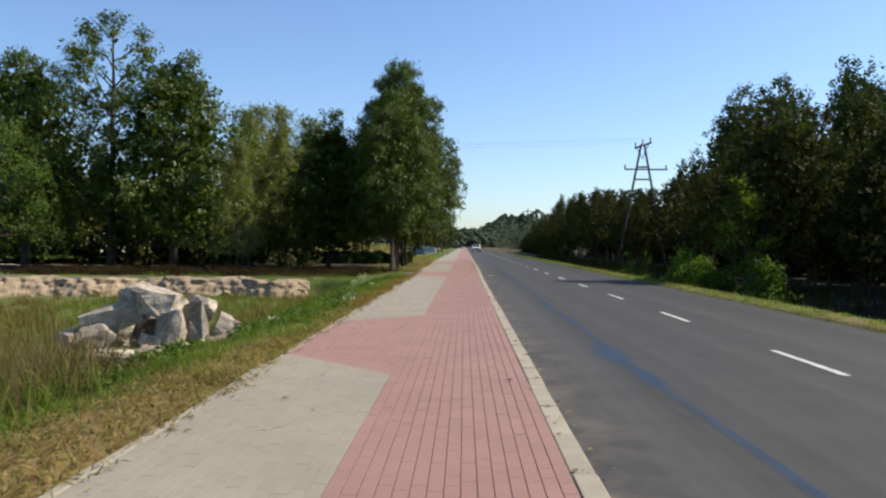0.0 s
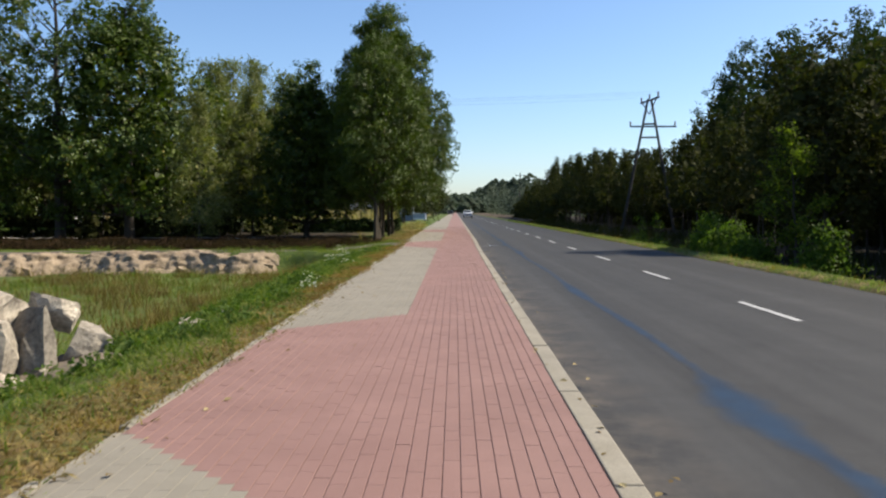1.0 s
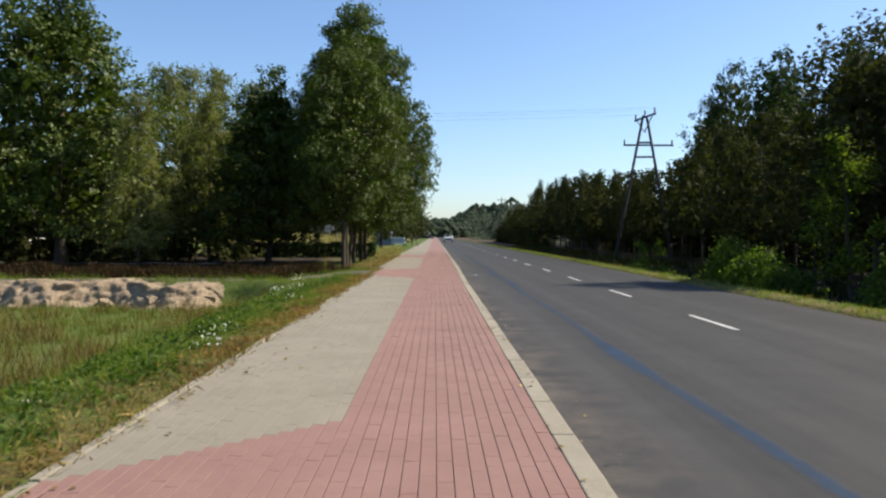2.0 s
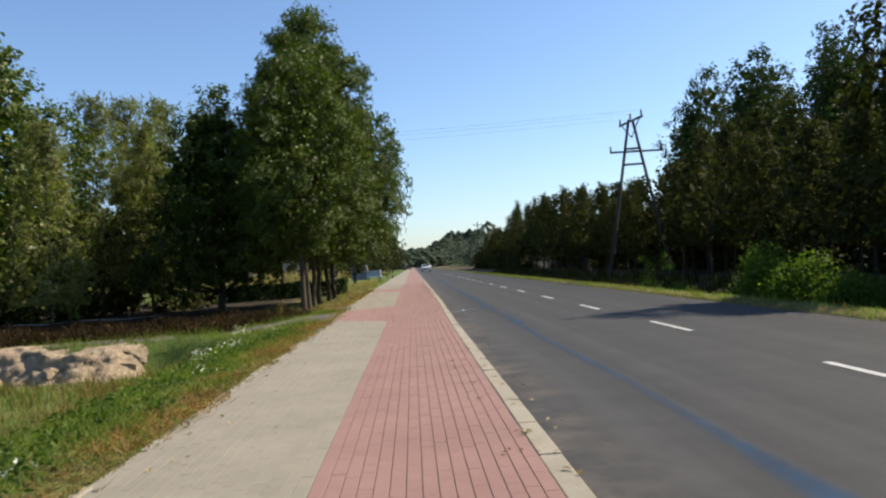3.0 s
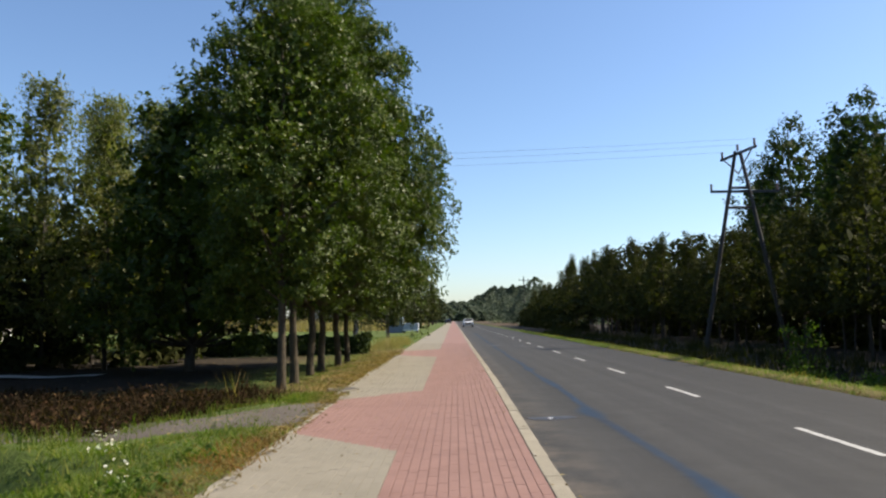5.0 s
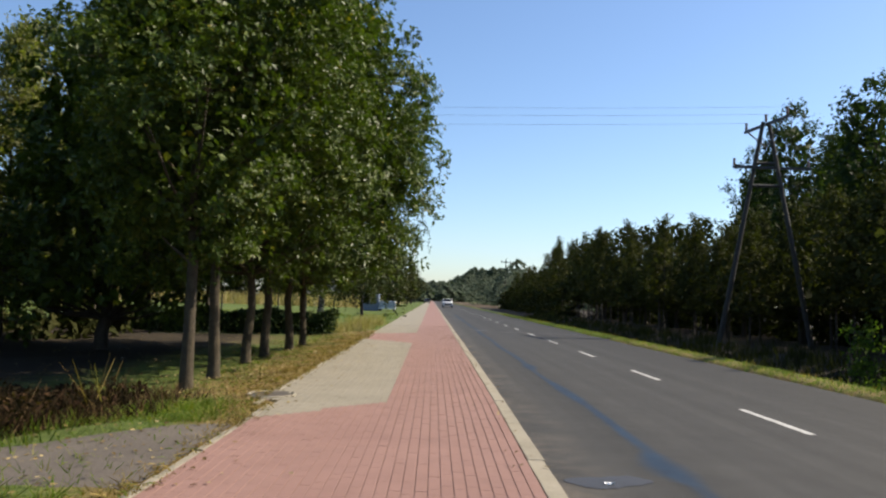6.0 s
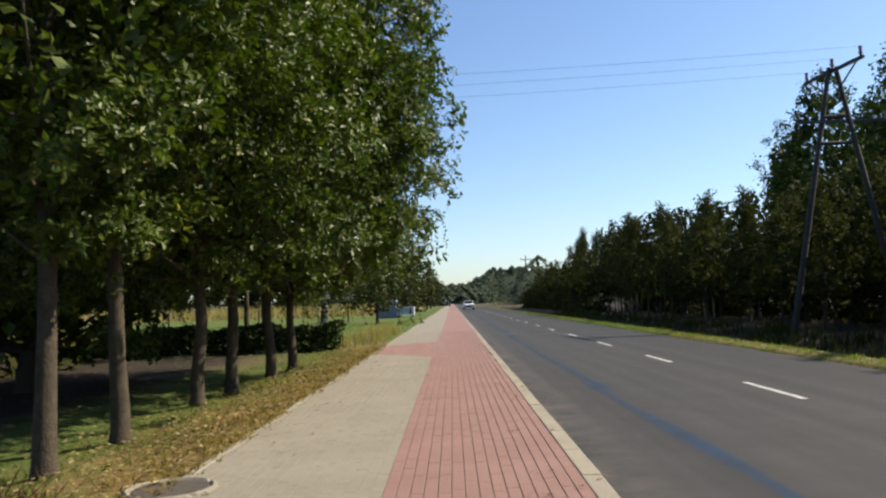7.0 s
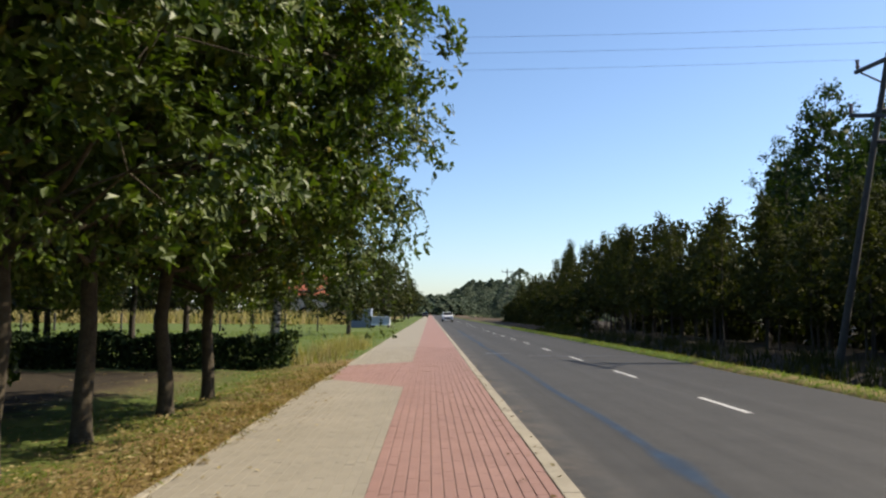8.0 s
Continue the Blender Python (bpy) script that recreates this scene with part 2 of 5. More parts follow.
def ground_material():
    """Grass ground: green sward, straw where it is dry, bare soil and litter; tree shade as a darker tone."""
    m, t, p = nodes_of("ground_sward")
    big, small = noise_fac(t, 0.5, 5.0, 0.65), noise_fac(t, 15.0, 6.0, 0.7)
    green = mix(t, 0.5, ramp(t, big, [(0.3, (0.052, 0.088, 0.016)), (0.7, (0.110, 0.132, 0.032))]), ramp(t, small, [(0.36, (0.022, 0.040, 0.008)), (0.66, (0.115, 0.145, 0.036))]))
    straw = mix(t, 0.5, ramp(t, big, [(0.3, (0.105, 0.070, 0.024)), (0.7, (0.225, 0.155, 0.058))]), ramp(t, small, [(0.36, (0.045, 0.030, 0.011)), (0.66, (0.28, 0.205, 0.085))]))
    soil = ramp(t, small, [(0.3, (0.053, 0.038, 0.022)), (0.75, (0.12, 0.086, 0.053))])
    # forest floor colour darkened to deepen the shade under the trees
    shaded_mould = ramp(t, small, [(0.3, (0.018, 0.014, 0.010)), (0.75, (0.045, 0.036, 0.024))])
    for key, tone in (("dry", straw), ("bare", soil), ("shaded_mould", shaded_mould)):
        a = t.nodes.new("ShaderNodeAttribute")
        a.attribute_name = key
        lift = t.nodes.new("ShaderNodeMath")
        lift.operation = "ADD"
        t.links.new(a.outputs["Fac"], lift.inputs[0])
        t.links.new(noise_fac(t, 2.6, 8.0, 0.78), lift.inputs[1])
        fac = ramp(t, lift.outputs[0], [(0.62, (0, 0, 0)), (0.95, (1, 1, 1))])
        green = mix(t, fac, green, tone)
    t.links.new(green, p.inputs["Base Color"])
    p.inputs["Roughness"].default_value = 0.95
    p.inputs["Specular IOR Level"].default_value = 0.15
    bump(t, p, small, 0.8, 0.04)
    return m


BIRCH_BARK, ASPHALT, SEAM, SWARD = birch_bark(), asphalt("asphalt"), asphalt("seam_bitumen", True), ground_material()
for n in SWARD.node_tree.nodes:
    if n.bl_idname == "ShaderNodeAttribute":
        n.attribute_type = "GEOMETRY"


# ---- mesh helpers ----
def mesh_of(name, verts, quads=None, faces=None, material=None, smooth=False):
    """A mesh from arrays: quads as rows of four indices (or every four verts in turn), or faces as lists."""
    me = bpy.data.meshes.new(name)
    if faces is not None:
        me.from_pydata([tuple(v) for v in verts], [], faces)
    else:
        verts = np.asarray(verts, dtype=np.float32).reshape(-1, 3)
        quads = np.arange(len(verts), dtype=np.int32) if quads is None else np.asarray(quads, dtype=np.int32).ravel()
        n = len(quads) // 4
        me.vertices.add(len(verts))
        me.vertices.foreach_set("co", verts.ravel())
        me.loops.add(len(quads))
        me.loops.foreach_set("vertex_index", quads)
        me.polygons.add(n)
        me.polygons.foreach_set("loop_start", np.arange(n, dtype=np.int32) * 4)
        me.update(calc_edges=True)
    me.polygons.foreach_set("use_smooth", np.full(len(me.polygons), bool(smooth)))
    if material:
        me.materials.append(material)
    return me


def child(name, me, parent, label="", m=None):
    ob = new(name, me)
    ob.parent = parent
    if m is not None:
        ob.matrix_basis = m
    return tagged(ob, label)


def part(name, bm, material, parent, label="", m=None):
    """Links a bmesh as one mesh object under a thing or a part."""
    me = bpy.data.meshes.new(name)
    bm.to_mesh(me)
    bm.free()
    me.materials.append(material)
    return child(name, me, parent, label, m)


def empty(name, m, label="", category="", group="", kind=""):
    ob = new(name)
    ob.empty_display_size = 0.3
    ob.matrix_basis = m
    return tagged(ob, label, category, group, kind)


def box_bm(x0, x1, y0, y1, z0, z1, bevel=0.0, bm=None):
    bm = bm or bmesh.new()
    made = bmesh.ops.create_cube(bm, size=1.0)["verts"]
    for v in made:
        v.co = Vector((x0 + (v.co.x + 0.5) * (x1 - x0), y0 + (v.co.y + 0.5) * (y1 - y0), z0 + (v.co.z + 0.5) * (z1 - z0)))
    if bevel:
        bmesh.ops.bevel(bm, geom=[e for e in bm.edges if e.verts[0] in made], offset=bevel, segments=2, affect="EDGES", profile=0.6)
    return bm


def tube(points, radii, sides=8, twist=0.0):
    """Vertices and quads of a tapered round limb along points."""
    pts = [Vector(p) for p in points]
    verts, quads = [], []
    for i, p in enumerate(pts):
        d = (pts[min(i + 1, len(pts) - 1)] - pts[max(i - 1, 0)]).normalized()
        a = d.orthogonal().normalized()
        b = d.cross(a)
        for k in range(sides):
            w = 2 * math.pi * k / sides + twist * i
            verts.append(p + (a * math.cos(w) + b * math.sin(w)) * radii[i])
    for i in range(len(pts) - 1):
        for k in range(sides):
            k2 = (k + 1) % sides
            quads.append((i * sides + k, i * sides + k2, (i + 1) * sides + k2, (i + 1) * sides + k))
    return [tuple(v) for v in verts], quads


def join_tubes(name, tubes, material):
    verts, quads = [], []
    for v, q in tubes:
        off = len(verts)
        verts += v
        quads += [tuple(i + off for i in f) for f in q]
    return mesh_of(name, verts, quads, material=material, smooth=True)


def tube_part(name, points, radii, material, parent, sides=8, label=""):
    return child(name, join_tubes(name, [tube(points, radii, sides)], material), parent, label)


def leaf_quads(rng, centres, size, outward=None, spread=1.0, aspect=0.6, droop=0.0, along=None):
    """Folded leaf blades at the centres, facing outward and up, each a diamond of four corners."""
    n = len(centres)
    nrm = rng.normal(size=(n, 3)) * spread
    if outward is not None:
        nrm += outward
    nrm[:, 2] += 0.35
    nrm /= np.linalg.norm(nrm, axis=1)[:, None] + 1e-9
    along = rng.normal(size=(n, 3)) * (1.0 if along is None else 0.6) + (0.0 if along is None else along)
    along[:, 2] -= droop
    along -= nrm * np.sum(along * nrm, axis=1)[:, None]
    along /= np.linalg.norm(along, axis=1)[:, None] + 1e-9
    side = np.cross(nrm, along)
    s = (size * rng.uniform(0.65, 1.35, n))[:, None]
    out = np.empty((n, 4, 3), dtype=np.float32)
    out[:, 0] = centres - along * s * 0.5
    out[:, 1] = centres - side * s * aspect * 0.5 + nrm * s * 0.1
    out[:, 2] = centres + along * s * 0.5
    out[:, 3] = centres + side * s * aspect * 0.5 + nrm * s * 0.1
    return out


def crown_profile(u, low, top):
    """Relative radius at the height u (0 to 1): rises from low at the base, rounds off to the top."""
    return np.where(u < 0.38, low + (1 - low) * np.sin(u / 0.38 * math.pi / 2), np.maximum(0.0, 1 - (np.maximum(u - 0.38, 0) / 0.62) ** top) ** 0.85)


def lumpy(az, u, seed):
    return 1 + 0.20 * np.sin(az * 3 + seed + u * 5) + 0.15 * np.sin(az * 5 - seed * 2 + u * 9) + 0.12 * np.sin(az * 9 + u * 17 + seed * 3)


def make_tree(name, label, seed, height, base, radius, leaf, n_clumps, per_clump, leaf_size, bark, trunk_r=0.17, low=0.55, top=2.2,
              clump=0.55, category="tree", m=None, limbs=14, lean=(0.0, 0.0), group="", hang=0.0, rag=1.0, boughs=0, mass=0.13, sprigs=0, rise=0.35, core=0, core_size=2.4):
    """A tree at the origin: tapered trunk with limbs, and a crown of many small leaves in clumps."""
    rng = np.random.default_rng(seed)
    thing = empty(name, m or Matrix(), label, category, group)
    tip = Vector((lean[0], lean[1], height * 0.93))
    steps = 9
    wob = rng.normal(size=(steps + 1, 2)) * 0.03
    spine = [Vector((tip.x * (i / steps) ** 1.4 + (wob[i, 0] if 0 < i else 0), tip.y * (i / steps) ** 1.4 + (wob[i, 1] if 0 < i else 0), tip.z * i / steps)) for i in range(steps + 1)]
    rad = [trunk_r * (1.0 - 0.85 * (i / steps) ** 0.9) for i in range(steps + 1)]
    foot = [Vector((0, 0, -0.12)), Vector((0, 0, 0.08)), Vector((0, 0, 0.35))]
    tubes = [tube(foot + spine[1:], [trunk_r * 1.5, trunk_r * 1.2, trunk_r * 1.02] + rad[1:], 10)]
    # boughs carry the clumps, so that the crown has masses and gaps
    nb = boughs or max(7, n_clumps // 8)
    ub = (np.arange(nb) + rng.uniform(0, 1, nb)) / nb
    ab = np.arange(nb) * 2.39996 + rng.normal(0, 0.35, nb)
    env = radius * crown_profile(ub, low, top) * np.minimum(1.1, 1 + rag * (lumpy(ab, ub, seed) - 1)) * rng.uniform(0.80, 1.02, nb)
    zb = base + ub * (height - base)
    bend = (zb / height) ** 1.4
    tips = np.stack([env * np.cos(ab) + lean[0] * bend, env * np.sin(ab) + lean[1] * bend, zb], axis=1)
    z0 = np.clip(zb - 0.55 * env - 0.3, base * 0.9, height * 0.9)
    roots = np.stack([lean[0] * (z0 / height) ** 1.4, lean[1] * (z0 / height) ** 1.4, z0], axis=1)
    pick_b = np.arange(n_clumps) % nb
    f = np.where(rng.uniform(0, 1, n_clumps) < 0.22, rng.uniform(0.15, 0.6, n_clumps), 0.55 + 0.45 * np.sqrt(rng.uniform(0, 1, n_clumps)))
    cen = roots[pick_b] + (tips - roots)[pick_b] * f[:, None] + rng.normal(size=(n_clumps, 3)) * radius * mass * np.array([1, 1, 1.0])
    cen[:, 2] = np.clip(cen[:, 2], base * 0.85, height)
    az = np.arctan2(cen[:, 1], cen[:, 0])
    for k in range(min(limbs, nb)):
        b = (k * 7) % nb if nb % 7 else k
        s, c = Vector(roots[b]), Vector(roots[b]).lerp(Vector(tips[b]), 0.8)
        g = min(0.97, s.z / tip.z)
        s = spine[int(g * steps)].lerp(spine[min(steps, int(g * steps) + 1)], g * steps - int(g * steps))
        mid = s.lerp(c, 0.5) + Vector((0, 0, -0.06 * (c - s).length))
        r0 = trunk_r * (0.48 - 0.3 * g)
        tubes.append(tube([s, mid, c], [r0, r0 * 0.6, 0.012], 5))
    child("trunk", join_tubes("trunk", tubes, bark), thing)
    idx = np.repeat(np.arange(n_clumps), per_clump)
    out = rng.normal(size=(len(idx), 3))
    out /= np.linalg.norm(out, axis=1)[:, None]
    rad_c = (clump * rng.uniform(0.6, 1.3, n_clumps))[idx]
    reach = rng.uniform(0.3, 1.0, len(idx)) ** 0.45
    pts = cen[idx] + out * (rad_c * reach)[:, None] * np.array([1.0, 1.0, 0.75])
    outward = out * 0.7 + np.stack([np.cos(az[idx]), np.sin(az[idx]), np.full(len(idx), 0.3)], axis=1) * 0.5
    leaves = [leaf_quads(rng, pts, leaf_size, outward, 0.4, 0.62, 0.4)]
    if hang:
        n = int(n_clumps * (1.5 if bark is BIRCH_BARK else 1.2))
        pick = rng.integers(0, n_clumps, n)
        length = hang * rng.uniform(0.4, 1.2, n)
        per = 42 if bark is BIRCH_BARK else 22
        s = np.tile(np.linspace(0, 1, per), n)
        i2 = np.repeat(np.arange(n), per)
        way = np.stack([np.cos(az[pick]), np.sin(az[pick])], axis=1) + rng.normal(size=(n, 2)) * 0.5
        hp = cen[pick][i2] + rng.normal(size=(n, 3))[i2] * 0.16
        hp[:, :2] += way[i2] * (0.3 * length[i2] * np.sin(s * math.pi / 2))[:, None]
        hp[:, 2] += 0.22 * length[i2] * np.sin(s * math.pi) - s ** 1.4 * length[i2]
        hp += rng.normal(size=hp.shape) * (0.03 if bark is BIRCH_BARK else 0.05)
        hp[:, 2] = np.maximum(hp[:, 2], 0.8)
        leaves.append(leaf_quads(rng, hp, leaf_size * 1.05, None, 0.8, 0.5, 1.6))
    if core:
        # dense inner foliage
        u = 0.9 * rng.uniform(0, 1, core) ** 1.9
        a = rng.uniform(0, 2 * math.pi, core)
        e = radius * 0.88 * crown_profile(u, low, top) * np.sqrt(rng.uniform(0, 1, core))
        z = base + u * (height - base)
        bend = (z / height) ** 1.4
        cp = np.stack([e * np.cos(a) + lean[0] * bend, e * np.sin(a) + lean[1] * bend, z], axis=1)
        leaves.append(leaf_quads(rng, cp, leaf_size * core_size, None, 1.0, 0.75, 0.3))
    if sprigs:
        # leafy shoots that stand out of the crown
        pick = rng.integers(0, n_clumps, sprigs)
        way = np.stack([np.cos(az[pick]), np.sin(az[pick]), np.full(sprigs, rise * 2)], axis=1) + rng.normal(size=(sprigs, 3)) * 0.45
        way /= np.linalg.norm(way, axis=1)[:, None]
        length = clump * rng.uniform(0.9, 1.8, sprigs)
        per = 12
        i2 = np.repeat(np.arange(sprigs), per)
        s = np.tile(np.linspace(0.2, 1, per), sprigs)
        sp = cen[pick][i2] + way[i2] * (s * length[i2])[:, None] + rng.normal(size=(len(i2), 3)) * (0.16 * clump * (1.15 - s))[:, None]
        leaves.append(leaf_quads(rng, sp, leaf_size, np.tile([0, 0, 0.4], (len(i2), 1)), 0.8, 0.6, 0.1, way[i2] * 1.2))
    child("crown", mesh_of("crown", np.concatenate(leaves).reshape(-1, 3), material=leaf), thing)
    return thing


def lobed_leaves(rng, tips, axis, per, size):
    """Rosettes of leaves round twig ends, each blade folded along its midrib."""
    n = len(tips) * per
    i = np.repeat(np.arange(len(tips)), per)
    ax = axis[i]
    ref = np.where(np.abs(ax[:, 2:]) < 0.9, np.array([[0.0, 0.0, 1.0]]), np.array([[1.0, 0.0, 0.0]]))
    a = np.cross(ax, ref)
    a /= np.linalg.norm(a, axis=1)[:, None] + 1e-9
    b = np.cross(ax, a)
    w = np.tile(np.arange(per), len(tips)) * 2 * math.pi / per + np.repeat(rng.uniform(0, 6.28, len(tips)), per) + rng.normal(0, 0.3, n)
    d = a * np.cos(w)[:, None] + b * np.sin(w)[:, None] + ax * rng.uniform(0.0, 0.8, n)[:, None]
    d[:, 2] -= 0.22
    d /= np.linalg.norm(d, axis=1)[:, None]
    nrm = ax + rng.normal(size=(n, 3)) * 0.35 + np.array([0.0, 0.0, 0.8])
    nrm -= d * np.sum(nrm * d, axis=1)[:, None]
    nrm /= np.linalg.norm(nrm, axis=1)[:, None] + 1e-9
    side = np.cross(nrm, d)
    L = (size * rng.uniform(0.65, 1.25, n))[:, None]
    h = L * rng.uniform(0.22, 0.30, n)[:, None]
    p0 = tips[i] + rng.normal(size=(n, 3)) * 0.025
    out = np.empty((n, 4, 3), dtype=np.float32)
    out[:, 0] = p0
    out[:, 1] = p0 + d * L * 0.58 - side * h + nrm * L * 0.09
    out[:, 2] = p0 + d * L - nrm * L * 0.06
    out[:, 3] = p0 + d * L * 0.58 + side * h + nrm * L * 0.09
    q = np.arange(n * 4)
    return out.reshape(-1, 3), q.reshape(-1, 4)


def make_broadleaf(name, label, seed, height, base, radius, leaf, bark, trunk_r, boughs, sprays, twigs, per, size, low=0.6, top=1.5, peak=0.27, reach=0.26, flat=0.48,
                   core=6500, core_size=0.15, shoots=70, lobed=True, lean=(0.0, 0.0), group="", category="tree"):
    """A broad-leaved tree at the origin: trunk, a limb to each bough, and boughs that end in masses of leafy twigs with dark gaps between."""
    rng = np.random.default_rng(seed)
    thing = empty(name, Matrix(), label, category, group)

    def profile(u):
        return np.where(u < peak, low + (1 - low) * np.sin(np.minimum(u / peak, 1) * math.pi / 2), np.maximum(0.0, 1 - (np.maximum(u - peak, 0) / (1 - peak)) ** top) ** 0.85)

    steps = 9
    wob = rng.normal(size=(steps + 1, 2)) * 0.035
    wob[0] = 0
    spine = [Vector((lean[0] * (k / steps) ** 1.4 + wob[k, 0], lean[1] * (k / steps) ** 1.4 + wob[k, 1], height * 0.93 * k / steps)) for k in range(steps + 1)]
    rad = [trunk_r * (1.0 - 0.85 * (k / steps) ** 0.9) for k in range(steps + 1)]
    foot = [Vector((0, 0, -0.14)), Vector((0, 0, 0.03)), Vector((0, 0, 0.14)), Vector((0, 0, 0.4))]
    tubes = [tube(foot + spine[1:], [trunk_r * 1.5, trunk_r * 1.3, trunk_r * 1.12, trunk_r * 1.02] + rad[1:], 12)]
    # boughs are spread by the crown's girth
    grid = np.linspace(0.0, 0.97, 200)
    share = np.cumsum(profile(grid) + 0.12)
    u = np.interp((np.arange(boughs) + rng.uniform(0, 1, boughs)) / boughs, share / share[-1], grid)
    az = np.arange(boughs) * 2.39996 + rng.normal(0, 0.3, boughs)
    a = radius * rng.uniform(0.19, 0.31, boughs) * (0.5 + 0.5 * profile(u))
    env = np.maximum(0.0, radius * profile(u) * np.clip(lumpy(az, u, seed), 0.75, 1.12) - a) * rng.uniform(0.80, 1.0, boughs)
    z = base + u * (height - base)
    bend = (z / height) ** 1.4
    cen = np.stack([env * np.cos(az) + lean[0] * bend, env * np.sin(az) + lean[1] * bend, z], axis=1)
    away = np.stack([np.cos(az), np.sin(az), np.zeros(boughs)], axis=1)
    for k in range(boughs):
        c = Vector(cen[k])
        g = min(0.95, max(base * 0.85, c.z - 0.6 * env[k] - 0.3) / (height * 0.93))
        s = spine[int(g * steps)].lerp(spine[min(steps, int(g * steps) + 1)], g * steps - int(g * steps))
        mid = s.lerp(c, 0.5) + Vector((0, 0, -0.05 * (c - s).length))
        r0 = trunk_r * (0.46 - 0.3 * g)
        tubes.append(tube([s, mid, c], [r0, r0 * 0.55, 0.008], 5))
    i = np.repeat(np.arange(boughs), sprays)
    d = rng.normal(size=(len(i), 3))
    d /= np.linalg.norm(d, axis=1)[:, None]
    d += away[i] * 0.45
    d[:, 2] += 0.55 - 0.75 * (u[i] < 0.12)
    d /= np.linalg.norm(d, axis=1)[:, None]
    sp = cen[i] + d * (a[i] * rng.uniform(0.7, 1.05, len(i)))[:, None] * np.array([1.0, 1.0, flat])
    for k in range(0, len(i), 2):
        tubes.append(tube([Vector(cen[i[k]]), Vector(sp[k])], [0.007, 0.003], 3))
    child("trunk", join_tubes("trunk", tubes, bark), thing)
    j = np.repeat(np.arange(len(i)), twigs)
    tips = sp[j] + rng.normal(size=(len(j), 3)) * reach * np.array([0.55, 0.55, 0.42]) + d[j] * reach * rng.uniform(0, 1, len(j))[:, None]
    axis = d[j] + rng.normal(size=(len(j), 3)) * 0.45 + np.array([0, 0, 0.25])
    if shoots:
        pick = rng.integers(0, len(i), shoots)
        way = d[pick] + np.array([0, 0, 0.55]) + rng.normal(size=(shoots, 3)) * 0.25
        way /= np.linalg.norm(way, axis=1)[:, None]
        f = np.tile([0.5, 0.8, 1.1, 1.4], shoots)
        k = np.repeat(np.arange(shoots), 4)
        tips = np.concatenate([tips, sp[pick][k] + way[k] * (f * reach * 1.7)[:, None] + rng.normal(size=(len(k), 3)) * 0.05])
        axis = np.concatenate([axis, way[k] + rng.normal(size=(len(k), 3)) * 0.3])
    axis /= np.linalg.norm(axis, axis=1)[:, None]
    if lobed:
        v, q = lobed_leaves(rng, tips, axis, per, size)
    else:
        t2 = np.repeat(tips, per, axis=0)
        v = leaf_quads(rng, t2 + rng.normal(size=t2.shape) * size * 0.55, size, np.repeat(axis, per, axis=0), 0.45, 0.62, 0.35).reshape(-1, 3)
        q = np.arange(len(v)).reshape(-1, 4)
    if core:
        uc = rng.uniform(0.02, 0.88, core)
        ac = rng.uniform(0, 2 * math.pi, core)
        e = radius * 0.66 * profile(uc) * np.sqrt(rng.uniform(0, 1, core))
        zc = base + 0.1 + uc * (height - base) * 0.95
        bc = (zc / height) ** 1.4
        cp = np.stack([e * np.cos(ac) + lean[0] * bc, e * np.sin(ac) + lean[1] * bc, zc], axis=1)
        vc = leaf_quads(rng, cp, core_size, None, 1.0, 0.75, 0.3).reshape(-1, 3)
        q = np.concatenate([q, np.arange(len(vc)).reshape(-1, 4) + len(v)])
        v = np.concatenate([v, vc])
    child("crown", mesh_of("crown", v, q, material=leaf), thing)
    return thing


def put(thing, x, y, z, turn=0.0, s=1.0, sz=None):
    return copy_thing(thing, pose(x, y, z, 0, 0, turn) @ Matrix.Diagonal((s, s, sz or s, 1)))


def place(thing, x, y, z, turn=0.0, s=1.0, sz=None):
    thing.matrix_basis = pose(x, y, z, 0, 0, turn) @ Matrix.Diagonal((s, s, sz or s, 1))
    return thing


# ---- ground ----
WALK_L, RED_L, ROAD_R = -2.80, -1.38, 6.40
ROAD_Z = -0.06


def walk_left(y):
    """Left edge of the paving, which is two blocks wider past the track's crossing."""
    return WALK_L + WALK_L / 15.0 * (np.asarray(y) > 37.4)


def kerb_shift(y):
    """The kerb runs slightly outward further on."""
    w = np.clip((np.asarray(y, dtype=float) - 28) / 12, 0, 1)
    return 0.065 * w * w * (3 - 2 * w)



def smooth(a, b, v):
    w = np.clip((v - a) / (b - a), 0, 1)
    return w * w * (3 - 2 * w)


def bank_line(x):
    """Where the foot of the sand bank runs."""
    return 26.0 + 4.6 * smooth(-27.0, -12.0, x) + 0.3 * np.sin((x + 27) / 19.9 * 33)


def ground_z(x, y):
    """Height of the soil: a hollow beside the walkway, a level track behind its bank, a ditch beyond the road."""
    x, y = np.asarray(x, dtype=float), np.asarray(y, dtype=float)
    hollow = -0.95 * smooth(-3.3, -7.2, x) * (1 - smooth(0.5, 1.5, y - bank_line(x)))
    plain = -0.20 * smooth(-3.2, -6.0, x)
    left = np.minimum(hollow, plain)
    right = 0.05 * smooth(6.4, 6.7, x) - 0.75 * smooth(7.0, 8.6, x) + 0.45 * smooth(9.5, 12.0, x)
    under = -0.22 * smooth(-2.78, -2.6, x) * (1 - smooth(6.25, 6.42, x))
    rough = 0.035 * np.sin(x * 2.1 + np.sin(y * 1.3)) * np.sin(y * 1.7 + 0.6 * np.sin(x)) * (smooth(-3.4, -4.6, x) + smooth(7.0, 8.0, x))
    return np.where(x < -2.78, left, np.where(x > 6.35, right, 0.0)) + under - 0.02 + rough


